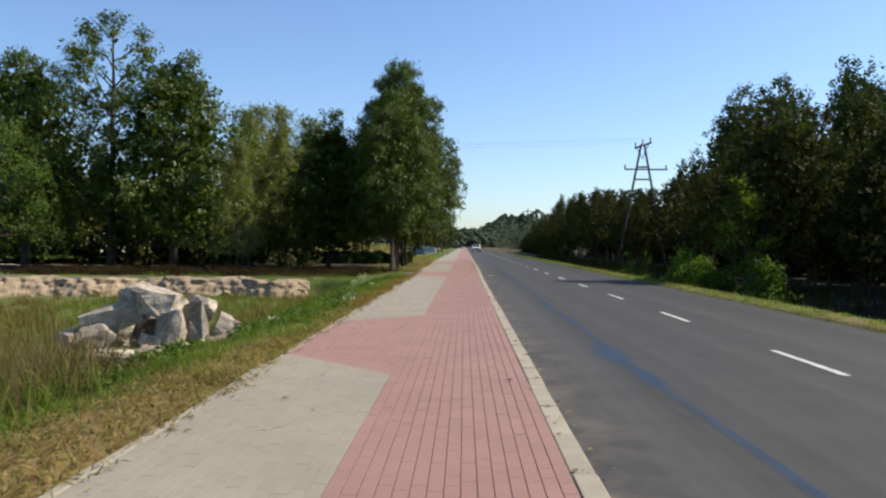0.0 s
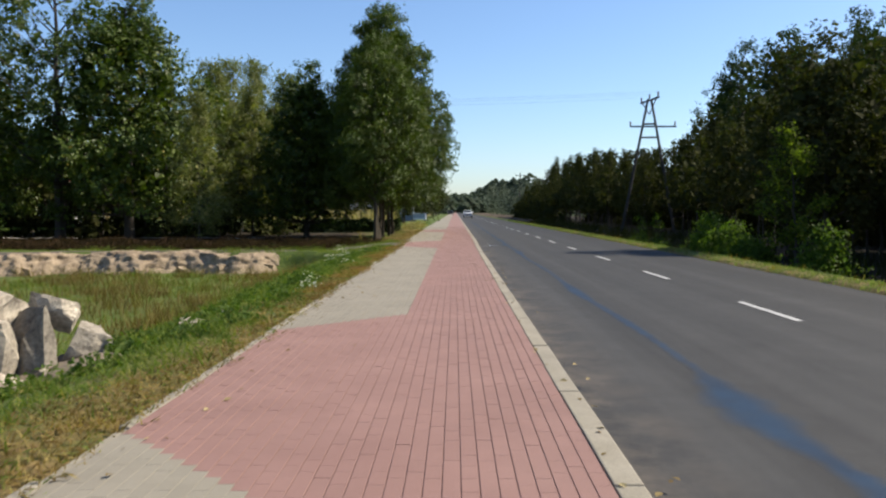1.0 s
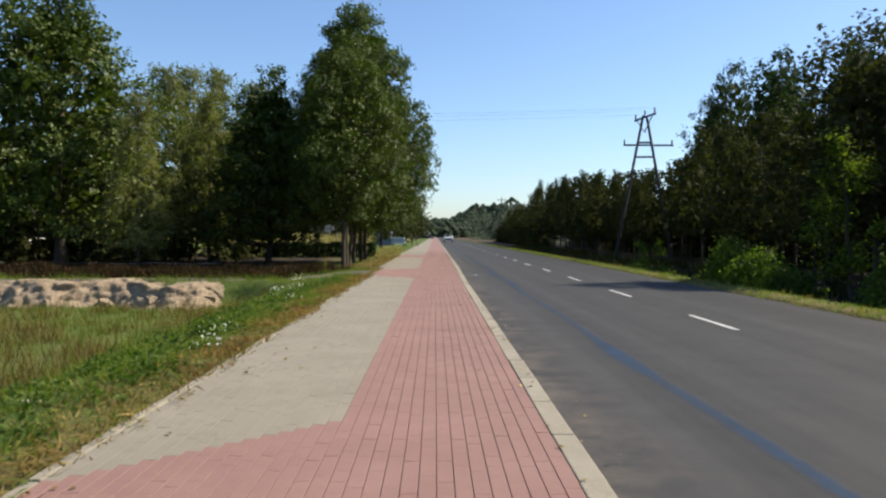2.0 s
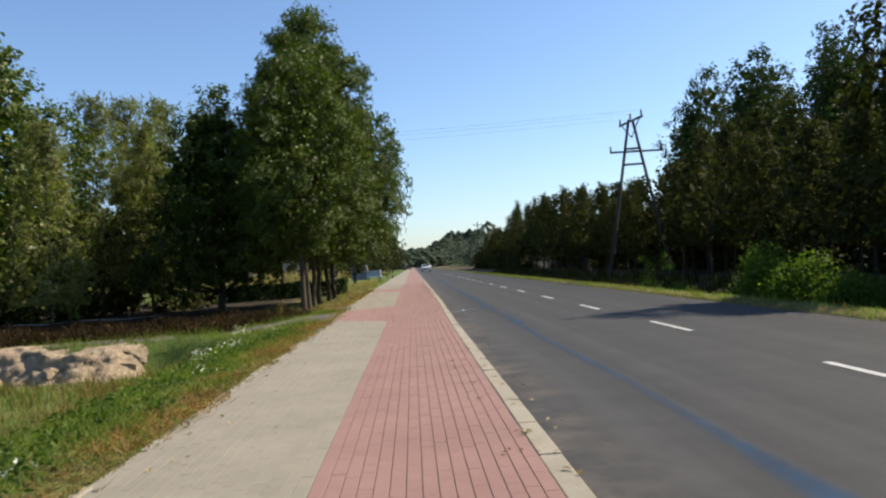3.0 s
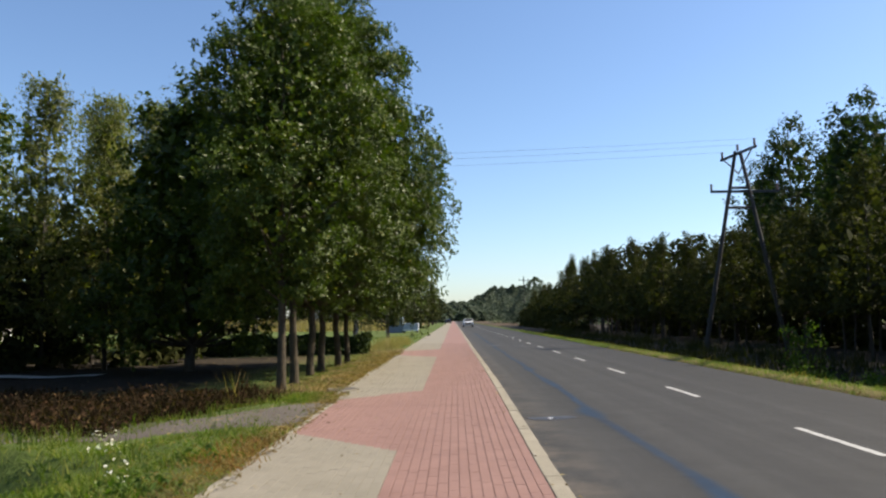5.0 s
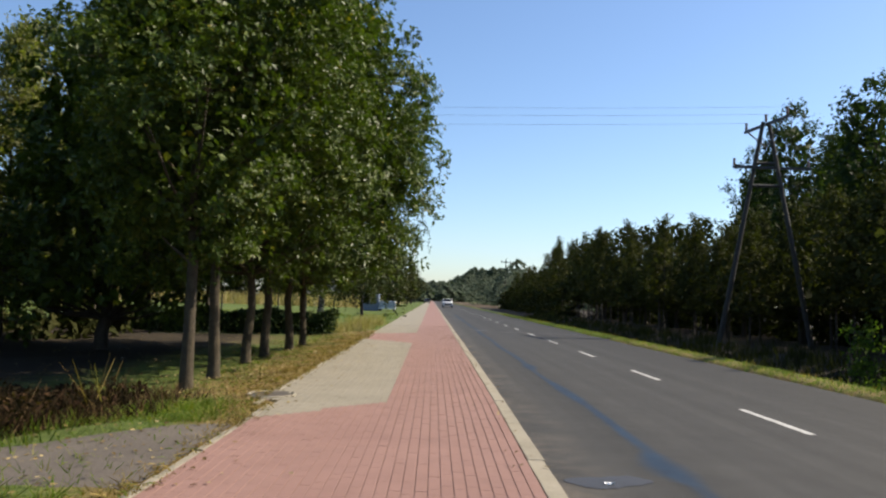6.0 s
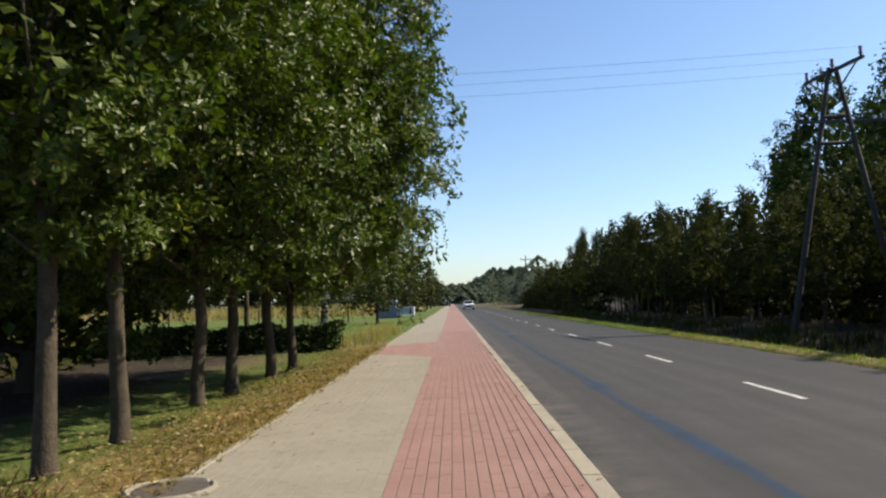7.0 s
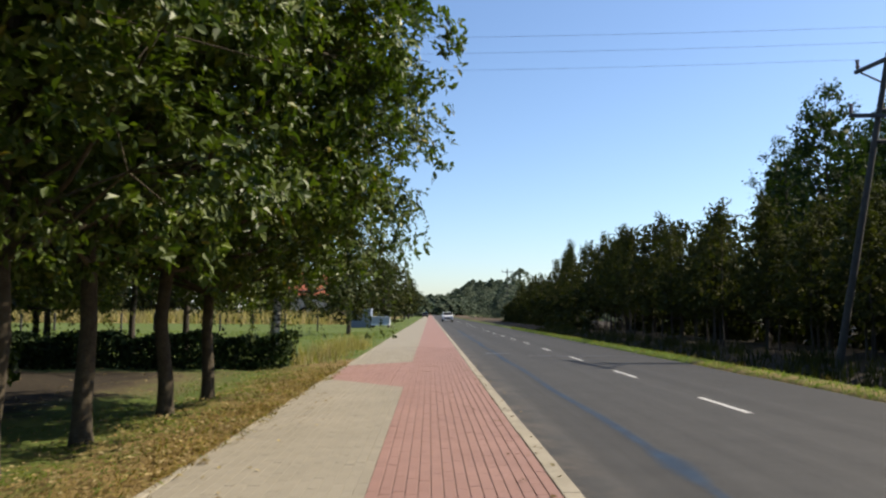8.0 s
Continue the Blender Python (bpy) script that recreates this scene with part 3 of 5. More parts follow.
def build_ground():
    xs = np.unique(np.concatenate([-np.geomspace(20, 1500, 22), np.arange(-20, -8, 0.6), np.arange(-8, -2.5, 0.15), [-2.0, 0, 2, 4, 6],
                                   np.arange(6.2, 9.5, 0.12), np.arange(9.5, 22, 0.9), np.geomspace(22, 1500, 22)]))
    ys = np.unique(np.concatenate([-np.geomspace(6, 1500, 16), np.arange(-6, 62, 0.3), np.arange(62, 120, 2.5), np.arange(120, 160, 4.0), np.geomspace(160, 3000, 24)]))
    X, Y = np.meshgrid(xs, ys)
    Z = ground_z(X, Y)
    nx, ny = len(xs), len(ys)
    i = np.arange(nx * ny).reshape(ny, nx)
    quads = np.stack([i[:-1, :-1], i[:-1, 1:], i[1:, 1:], i[1:, :-1]], axis=-1)
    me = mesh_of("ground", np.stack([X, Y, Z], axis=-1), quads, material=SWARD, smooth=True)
    dry = 0.55 * smooth(-1.15 - 0.75 * (1 - smooth(7, 12, Y)) - 2.8, -3.1, X) * (X < -2.5) * (0.75 + 0.25 * (Y < 12) - 0.35 * smooth(4, 7, Y) * (1 - smooth(30, 33, Y))) + 0.13 * smooth(-4.5, -6.5, X) * (Y < 30) - 0.8 * smooth(59, 61, Y) * (1 - smooth(135, 139, Y) * (X < -9)) + 0.42 * smooth(36.5, 39, Y) * (X < -2.5) * smooth(-6.0, -3.6, X) + 0.4 * smooth(136, 139, Y) * (X < -9) + (0.10 + 0.25 * (1 - smooth(6.8, 7.2, X))) * (X > 6)
    # mask of the painted-in shade under the right-hand wood and the grove
    shaded_mould = smooth(8.2, 9.6, X) * (1 - smooth(60, 90, X)) * smooth(8, 14, Y) * (1 - smooth(190, 230, Y)) + 0.55 * smooth(-6.0, -8.5, X) * smooth(38, 42, Y) * (1 - smooth(56, 59, Y))
    bare = 0.22 * smooth(-4.4, -6.0, X) * smooth(50, 52, Y) * (1 - smooth(57, 58.5, Y)) + 0.55 * smooth(7.6, 9.5, X) * (1 - 0.7 * smooth(20, 26, X)) + 0.22 * smooth(-5.0, -8.0, X) * smooth(36, 40, Y) * (1 - smooth(56, 60, Y)) + 0.5 * smooth(-10, -14, X) * smooth(36, 40, Y) * (1 - smooth(60, 70, Y))
    for key, val in (("dry", dry), ("bare", bare), ("shaded_mould", shaded_mould)):
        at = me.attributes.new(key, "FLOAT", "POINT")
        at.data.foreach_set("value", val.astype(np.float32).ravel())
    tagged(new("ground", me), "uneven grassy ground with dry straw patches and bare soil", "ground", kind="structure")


def build_road():
    road = empty("road", Matrix(), "grey worn asphalt road with a patched surface", "road", kind="structure")
    xs = np.linspace(0.10, ROAD_R, 15)
    ys = np.concatenate([np.arange(-40, 70, 1.0), np.geomspace(70, 1500, 30)])
    X, Y = np.meshgrid(xs, ys)
    edge = 0.05 * np.sin(Y * 1.1) + 0.04 * np.sin(Y * 2.7 + 1)
    X = X + edge * (X > 6.2)
    Z = ROAD_Z + 0.03 * (1 - ((X - 3.5) / 3.4) ** 2) + 0.0 * Y
    i = np.arange(len(xs) * len(ys)).reshape(len(ys), len(xs))
    quads = np.stack([i[:-1, :-1], i[:-1, 1:], i[1:, 1:], i[1:, :-1]], axis=-1)
    child("asphalt_surface", mesh_of("asphalt_surface", np.stack([X, Y, Z], axis=-1), quads, material=ASPHALT, smooth=True), road)
    return road


def road_z(x):
    return ROAD_Z + 0.03 * (1 - ((x - 3.5) / 3.4) ** 2)


def seam_strip(rng, x_mid, y0, y1, width, step, parent, z_up, label, patches):
    """A ragged bitumen band along the road, wider at some patches and thinning out to its edges."""
    ys = np.arange(y0, y1, step)
    w = np.clip(width * (1 + 0.35 * rng.normal(size=len(ys)).cumsum() / np.sqrt(np.arange(1, len(ys) + 1))), width * 0.6, width * 1.5)
    mid = x_mid + 0.03 * np.sin(ys * 0.7) + rng.normal(size=len(ys)) * 0.006
    strong = 0.82 + 0.2 * np.sin(ys * 0.9) * np.sin(ys * 0.37 + 1)
    for (a, b, extra, shift) in patches:
        k = np.sin(np.clip((ys - a) / (b - a), 0, 1) * math.pi)
        w += extra * k * rng.uniform(0.7, 1.15, len(ys))
        mid += shift * k
        strong += 0.45 * k
    across = np.array([-1.0, -0.55, -0.25, 0.25, 0.55, 1.0])
    core = np.array([0.0, 0.55, 1.0, 1.0, 0.55, 0.0])
    X = mid[:, None] + w[:, None] * across[None]
    Y = np.repeat(ys[:, None], 6, axis=1)
    i = np.arange(X.size).reshape(X.shape)
    quads = np.stack([i[:-1, :-1], i[:-1, 1:], i[1:, 1:], i[1:, :-1]], axis=-1)
    me = mesh_of("seam_seal", np.stack([X, Y, road_z(X) + z_up * (core > 0.3)[None] + 0.0003], axis=-1), quads, material=SEAM, smooth=True)
    at = me.attributes.new("core", "FLOAT", "POINT")
    at.data.foreach_set("value", np.clip(strong[:, None] * core[None], 0, 1).astype(np.float32).ravel())
    child("seam_seal", me, parent, label)


build_ground()
road = build_road()
srng = np.random.default_rng(5)
seam_strip(srng, 1.345, -6, 100, 0.115, 0.08, road, 0.0025, "dark bluish bitumen strip over a lengthwise seam",
           ((6.4, 8.9, 0.22, -0.05), (5.0, 6.6, 0.10, 0.02), (33.3, 34.8, 0.14, -0.05), (27.2, 29.5, 0.07, 0.0), (43.4, 45.2, 0.10, 0.02), (38.0, 41.5, 0.06, 0.0), (14.2, 17.0, 0.05, 0.0)))
# cross cracks filled with dark bitumen
for (xa, xb, yc, wd) in ((1.0, 1.9, 63.9, 0.35), (2.3, 6.2, 62.6, 0.22), (0.3, 6.3, 84.0, 0.3)):
    xs = np.arange(xa, xb, 0.1)
    mid = yc + 0.25 * np.sin(xs * 1.3) + srng.normal(size=len(xs)) * 0.05
    hw = wd * srng.uniform(0.2, 0.6, len(xs))
    v = []
    for x, c, h in zip(xs, mid, hw):
        v += [(x, c - h, road_z(x) + 0.004), (x, c + h, road_z(x) + 0.004)]
    child("crack_seal", mesh_of("crack_seal", v, [(2 * j, 2 * j + 2, 2 * j + 3, 2 * j + 1) for j in range(len(xs) - 1)], material=CRACK), road, "dark filled crack across the road")


xs = np.linspace(0.28, 1.0, 12)
v = []
for x in xs:
    h = 0.20 * math.sin((x - 0.26) / 0.76 * math.pi) ** 0.6 * srng.uniform(0.8, 1.2)
    c = 33.45 + 0.05 * math.sin(x * 9)
    v += [(x, c - h, road_z(x) + 0.004), (x, c + h, road_z(x) + 0.004)]
child("oil_stain", mesh_of("oil_stain", v, [(2 * j, 2 * j + 2, 2 * j + 3, 2 * j + 1) for j in range(11)], material=CRACK), road, "dark oily stain beside the kerb")


def dash_mesh():
    rng = np.random.default_rng(3)
    ys = np.linspace(-2.05, 0, 22)
    l, r = -0.048 + rng.normal(size=22) * 0.004, 0.048 + rng.normal(size=22) * 0.004
    v, q = [], []
    for j in range(22):
        v += [(l[j], ys[j], 0.0), (r[j], ys[j], 0.0)]
        if j:
            q.append((2 * j - 2, 2 * j - 1, 2 * j + 1, 2 * j))
    return mesh_of("lane_dash", v, q, material=WHITE_PAINT)


dash = dash_mesh()
for k in range(-2, 34):
    ob = new("lane_dash", dash)
    ob.matrix_basis = pose(3.54, 8.05 + 6.0 * k, road_z(3.54) + 0.005)
    tagged(ob, "worn white painted dash on the road's middle", "road marking", "lane dashes", "structure")

# dirt track leading off behind the sand bank
rng = np.random.default_rng(11)
ts = np.linspace(0, 1, 70)
tx, ty = -2.9 - 42 * ts, 34.2 - 1.4 * np.sin(ts * 3) - 6 * ts
v, q = [], []
for j in range(len(ts)):
    half = 0.85 + 0.12 * math.sin(j * 1.7) + 1.1 * math.exp(-j / 3)
    for s in np.linspace(-1, 1, 7):
        x, y = tx[j], ty[j] + s * half
        v.append((x, y, float(ground_z(x, y)) + 0.016 - 0.05 * (abs(s) > 0.9) + rng.normal() * 0.004))
    if j:
        for c in range(6):
            a = (j - 1) * 7 + c
            q.append((a, a + 7, a + 8, a + 1))
tagged(new("dirt_track", mesh_of("dirt_track", v, q, material=DIRT, smooth=True)), "bare earth track leaving the walkway at a crossing", "track", kind="structure")


v = []
for a in np.linspace(-46, -11.5, 60):
    yy = 45.6 + 0.3 * math.sin(a * 0.5)
    v += [(a, yy - 0.45, float(ground_z(a, yy)) + 0.05), (a, yy + 0.45, float(ground_z(a, yy)) + 0.05)]
tagged(new("gravel_path", mesh_of("gravel_path", v, [(2 * j, 2 * j + 2, 2 * j + 3, 2 * j + 1) for j in range(59)], material=PALE_WALL)), "narrow pale gravel path before the dark grove", "path", kind="structure")


# ---- sand bank ----
def build_bank():
    """Broken earth bank along the far side of the hollow, with an eroded sandy face."""
    us, vs = np.linspace(0, 1, 300), np.linspace(0, 1, 26)
    U, V = np.meshgrid(us, vs)
    x = -27.0 + 19.9 * U
    y0 = bank_line(x)
    y = y0 + 2.0 * V ** 1.3
    top = -0.22 + 0.03 * np.sin(U * 19) + 0.03 * np.sin(U * 47 + 1)
    z = -1.10 + (top + 1.10) * smooth(0.0, 0.72, V) ** 0.8
    n = np.array([noise.fractal(Vector((a * 1.9, b * 2.2, c * 5.5)), 0.7, 2.1, 6) for a, b, c in zip(x.ravel(), y.ravel(), z.ravel())]).reshape(x.shape)
    body = np.sin(V * math.pi) ** 0.6
    pit = np.array([max(0.0, noise.noise(Vector((a * 1.7, c * 3.0, 3.0))) - 0.12) for a, c in zip(x.ravel(), z.ravel())]).reshape(x.shape)
    z = z + 0.07 * n * body
    y = y - (0.20 * n - 0.28 * pit) * body - 0.12 * np.exp(-((V - 0.62) / 0.10) ** 2)
    end = smooth(0.94, 1.0, U)
    z = z * (1 - end) + (ground_z(x, y) - 0.08) * end
    z = np.where(V > 0.97, ground_z(x, y) - 0.1, z)
    i = np.arange(U.size).reshape(U.shape)
    quads = np.stack([i[:-1, :-1], i[:-1, 1:], i[1:, 1:], i[1:, :-1]], axis=-1)
    tagged(new("sand_bank", mesh_of("sand_bank", np.stack([x, y, z], axis=-1), quads, material=SAND, smooth=True)), "eroded sandy earth bank beside the hollow", "earth bank", kind="structure")


build_bank()


# ---- trees ----
ROW = "trees along the walkway"
OAK_LABEL = "leafy green oak with a bare brown trunk in the verge"
oak_a = make_broadleaf("oak_tree", OAK_LABEL, 21, 11.0, 2.05, 3.45, OAK_LEAF, OAK_BARK, 0.092, 50, 14, 10, 8, 0.104, 0.72, group=ROW)
oak_b = make_broadleaf("oak_tree", OAK_LABEL, 34, 10.5, 1.95, 3.35, OAK_LEAF, OAK_BARK, 0.092, 48, 14, 10, 8, 0.104, 0.72, group=ROW)
place(oak_b, -4.59, 50.16, -0.12, 120, 1.06, 1.06)
place(oak_a, -4.82, 44.09, -0.16, 205, 1.08, 1.12)
put(oak_b, -4.83, 46.0, -0.16, 300, 1.08, 1.15)
put(oak_a, -4.63, 48.19, -0.14, 80, 1.07, 1.06)
oak_s = make_broadleaf("oak_tree", "slender leafy oak with a bare trunk in the verge", 38, 10.2, 2.4, 2.7, OAK_LEAF, OAK_BARK, 0.105, 36, 13, 9, 8, 0.105, 0.25, group=ROW, core=3600)
place(oak_s, -4.51, 38.98, -0.14, 20, 0.95)
put(oak_s, -4.58, 40.73, -0.14, 140, 1.02, 0.98)

oak_c = make_broadleaf("oak_tree", "tall broad oak with dark dense leaves", 45, 12.5, 1.6, 4.6, OAK_LEAF, DARK_BARK, 0.26, 50, 12, 6, 5, 0.19, 0.8, 1.8, 0.3, 0.34, 0.6, 2600, 0.42, 60, False)
place(oak_c, -17.0, 41.0, -0.25, 40)
put(oak_c, -26.6, 43.0, -0.25, 170, 1.06)
put(oak_c, -36.5, 47.0, -0.25, 250, 1.15)
airy_oak = make_broadleaf("oak_tree", "tall open oak with sky showing between its boughs", 46, 14.9, 3.4, 4.5, OAK_LEAF, DARK_BARK, 0.27, 40, 10, 6, 5, 0.19, 0.75, 2.2, 0.4, 0.34, 0.6, 160, 0.4, 50, False)
place(airy_oak, -21.0, 42.0, -0.25, 0)

birch_a = make_tree("birch_tree", "birch with a white trunk and hanging grey-green twigs", 51, 10.9, 1.6, 2.3, BIRCH_LEAF, 240, 30, 0.13, DARK_BARK, 0.09, 0.95, 0.78, 0.38, hang=1.9, limbs=24, rag=0.8, sprigs=120, rise=0.6, core=500)
place(birch_a, -15.6, 50.0, -0.25, 0, 0.98)
put(birch_a, -13.0, 49.4, -0.25, 130, 0.86)
put(birch_a, -16.7, 57.3, -0.25, 220, 1.10, 1.15)
put(birch_a, -15.6, 60.4, -0.25, 260, 1.12, 1.20)
put(birch_a, -13.6, 62.5, -0.25, 20, 1.15, 1.14)
put(birch_a, -12.6, 38.2, -0.25, 60, 0.66)
put(birch_a, -19.5, 52.0, -0.25, 310, 1.0)
WEEPING_LEAF = leaf_material("weeping_birch_leaf", [(0.0, (0.034, 0.048, 0.016)), (0.6, (0.054, 0.070, 0.024)), (1.0, (0.085, 0.095, 0.036))], 0.25, 0.5, 0.2)
birch_e = make_tree("birch_tree", "weeping birch with a black and white trunk beyond the hedge", 57, 11.5, 2.4, 3.5, WEEPING_LEAF, 380, 36, 0.125, BIRCH_BARK, 0.15, 0.9, 1.8, 0.5, hang=1.8, limbs=24, lean=(0.8, 0.8), rag=0.6, core=700)
place(birch_e, -5.7, 61.0, -0.18, 0)
willow = make_tree("willow_tree", "pale green weeping willow with long hanging shoots", 63, 7.5, 2.0, 3.0, WILLOW_LEAF, 180, 30, 0.14, DARK_BARK, 0.22, 0.8, 1.8, 0.5, hang=4.2, limbs=16)
place(willow, -23.5, 34.8, -0.25)

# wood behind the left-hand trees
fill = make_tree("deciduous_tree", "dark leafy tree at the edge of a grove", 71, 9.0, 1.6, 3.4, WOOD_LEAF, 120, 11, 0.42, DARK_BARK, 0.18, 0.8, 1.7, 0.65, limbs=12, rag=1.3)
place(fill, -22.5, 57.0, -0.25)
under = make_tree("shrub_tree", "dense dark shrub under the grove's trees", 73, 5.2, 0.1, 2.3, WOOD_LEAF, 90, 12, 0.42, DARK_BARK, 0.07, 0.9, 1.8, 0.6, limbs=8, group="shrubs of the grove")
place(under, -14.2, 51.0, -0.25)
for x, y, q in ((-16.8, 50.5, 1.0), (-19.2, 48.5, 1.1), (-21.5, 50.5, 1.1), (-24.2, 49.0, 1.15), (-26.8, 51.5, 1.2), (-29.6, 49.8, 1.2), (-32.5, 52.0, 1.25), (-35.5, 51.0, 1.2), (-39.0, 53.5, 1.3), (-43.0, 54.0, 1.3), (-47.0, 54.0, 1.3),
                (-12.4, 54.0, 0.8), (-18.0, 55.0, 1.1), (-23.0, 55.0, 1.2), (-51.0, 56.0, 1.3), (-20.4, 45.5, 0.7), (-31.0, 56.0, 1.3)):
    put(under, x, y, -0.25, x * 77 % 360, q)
lawn_oak = make_broadleaf("oak_tree", "leafy oak with a dark bare trunk beyond the hedge", 74, 10.5, 3.0, 3.3, OAK_LEAF, DARK_BARK, 0.13, 30, 9, 5, 5, 0.22, 0.7, 1.9, 0.3, 0.32, 0.7, 900, 0.4, 30, False)
place(lawn_oak, -14.7, 65.5, -0.22)
for x, y, a, q in ((-12.2, 67.0, 190, 1.0), (-9.4, 64.5, 280, 0.95), (-19.0, 69.0, 30, 1.05)):
    put(lawn_oak, x, y, -0.22, a, q)
place(make_broadleaf("oak_tree", "dark dense oak with low boughs behind the row", 77, 9.6, 0.9, 3.3, OAK_LEAF, DARK_BARK, 0.15, 40, 10, 6, 5, 0.16, 0.8, 1.7, 0.3, 0.30, 0.6, 2600, 0.34, 50, False), -9.4, 47.6, -0.2, 75, 1.08, 1.06)
rng = np.random.default_rng(72)
for x, y in ((-28, 60), (-34, 57), (-41, 60), (-47, 55), (-53, 59), (-31, 50), (-43, 49), (-24, 66), (-37, 67), (-50, 68), (-19, 67), (-60, 62), (-44, 84), (-38, 76)):
    put(fill, x + rng.uniform(-1, 1), y + rng.uniform(-1, 1), -0.25, rng.uniform(0, 360), rng.uniform(0.85, 1.2))
for k in range(24):
    put(under, -10.5 - 4.2 * k, 170 + rng.uniform(-2, 2), -0.25, rng.uniform(0, 360), rng.uniform(1.7, 2.5))
for x, y, q in ((-15.2, 152, 1.0), (-18.8, 155, 1.05), (-22.5, 154, 1.0), (-26.5, 156, 1.1)):
    put(under, x, y, -0.25, x * 50 % 360, q)
# trees further along the left-hand side
for x, y, s in ((-6.6, 92, 0.8), (-7.0, 150, 0.95), (-8.5, 165, 1.0), (-7.5, 185, 1.05), (-6.5, 210, 1.1), (-16, 176, 1.2), (-27, 182, 1.3), (-37, 174, 1.4), (-47, 178, 1.3), (-57, 182, 1.5), (-68, 174, 1.4),
                (-80, 180, 1.5), (-93, 176, 1.5), (-6.5, 240, 1.1), (-7, 270, 1.1), (-7, 310, 1.2)):
    put(fill, x, y, -0.25, rng.uniform(0, 360), s * rng.uniform(0.9, 1.1))

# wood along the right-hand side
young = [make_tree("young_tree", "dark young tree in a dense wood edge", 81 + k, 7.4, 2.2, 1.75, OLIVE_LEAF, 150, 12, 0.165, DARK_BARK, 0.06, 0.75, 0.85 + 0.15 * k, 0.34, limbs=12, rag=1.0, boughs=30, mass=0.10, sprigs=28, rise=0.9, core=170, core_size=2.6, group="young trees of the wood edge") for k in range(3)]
rng = np.random.default_rng(82)
spots = [(14.5 + rng.uniform(-0.8, 1.1), y + rng.uniform(-0.8, 0.8)) for y in np.arange(17.0, 112, 1.25)]
spots += [(15.2 + rng.uniform(-1.0, 1.5), y + rng.uniform(-1.0, 1.0)) for y in np.arange(113, 190, 2.2)]
for k, (x, y) in enumerate(spots):
    x += 1.5 * (50 < y < 63)
    s = float(np.interp(y, (24, 38, 47, 56, 73, 86, 100, 116, 130, 150, 190), (6.4, 6.6, 8.3, 7.7, 7.7, 8.2, 9.2, 9.9, 10.4, 7.8, 5.2))) / 7.4 * rng.uniform(0.82, 1.10)
    if k < 3:
        place(young[k], x, y, -0.3, rng.uniform(0, 360), s)
    else:
        put(young[k % 3], x, y, -0.3, rng.uniform(0, 360), rng.uniform(0.9, 1.15), s)
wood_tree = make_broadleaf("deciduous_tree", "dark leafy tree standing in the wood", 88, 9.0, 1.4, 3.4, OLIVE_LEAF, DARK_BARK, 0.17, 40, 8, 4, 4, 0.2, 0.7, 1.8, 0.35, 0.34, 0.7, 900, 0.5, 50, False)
place(wood_tree, 19.0, 26, -0.3, 0, 0.85)
for x, y, q in ((19.2, 31.5, 0.88), (19.0, 37, 0.85), (22, 24, 1.0), (22, 31, 1.08), (23, 38, 1.02), (22, 45, 1.05), (23, 53, 1.05), (22, 61, 0.9), (29, 40, 1.12), (30, 50, 1.12)):
    put(wood_tree, x, y, -0.3, rng.uniform(0, 360), q)
for x, y, s in ((17.8, 66, 0.85), (17.6, 73, 0.82), (17.8, 80, 0.88), (18, 87, 0.92), (17.8, 95, 0.98), (18, 103, 1.05), (18, 112, 1.08), (20.5, 58, 1.1), (24, 66, 1.2), (24, 69, 1.1), (23, 78, 1.0), (30, 60, 1.15), (31, 70, 1.15), (30, 82, 1.15), (38, 60, 1.4), (39, 74, 1.4), (38, 90, 1.4), (28, 95, 1.0), (24, 105, 1.0)):
    put(fill, x, y, -0.3, rng.uniform(0, 360), s * 0.95)
for y in np.arange(114, 190, 4.2):
    put(under, 14.2 + rng.uniform(-0.5, 0.6), y, -0.3, rng.uniform(0, 360), rng.uniform(0.6, 0.85))
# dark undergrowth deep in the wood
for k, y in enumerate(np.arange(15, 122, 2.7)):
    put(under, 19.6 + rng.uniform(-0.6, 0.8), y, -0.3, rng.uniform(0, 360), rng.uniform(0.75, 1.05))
tall = make_broadleaf("tall_tree", "tall dark tree rising over the wood", 91, 24.0, 5.0, 5.6, TALL_LEAF, DARK_BARK, 0.3, 46, 7, 4, 3, 0.45, 0.6, 2.3, 0.42, 0.5, 0.75, 500, 1.0, 40, False, group="tall trees over the wood")
place(tall, 38, 95, -0.3, 0, 0.90, 0.96)
for x, y, s in ((42, 120, 1.05), (50, 100, 1.03), (57, 98, 1.1), (64, 104, 1.1), (48, 114, 0.98), (43, 132, 0.93), (52, 128, 1.0), (60, 120, 1.1), (70, 110, 1.2), (78, 118, 1.2), (50, 146, 1.0), (60, 142, 1.1), (70, 135, 1.2), (57, 165, 1.0), (68, 160, 1.2), (80, 150, 1.2), (45, 90, 0.85), (54, 88, 0.95), (62, 90, 1.05)):
    put(tall, x, y, -0.3, rng.uniform(0, 360), s, s * 1.12 * rng.uniform(0.97, 1.03))


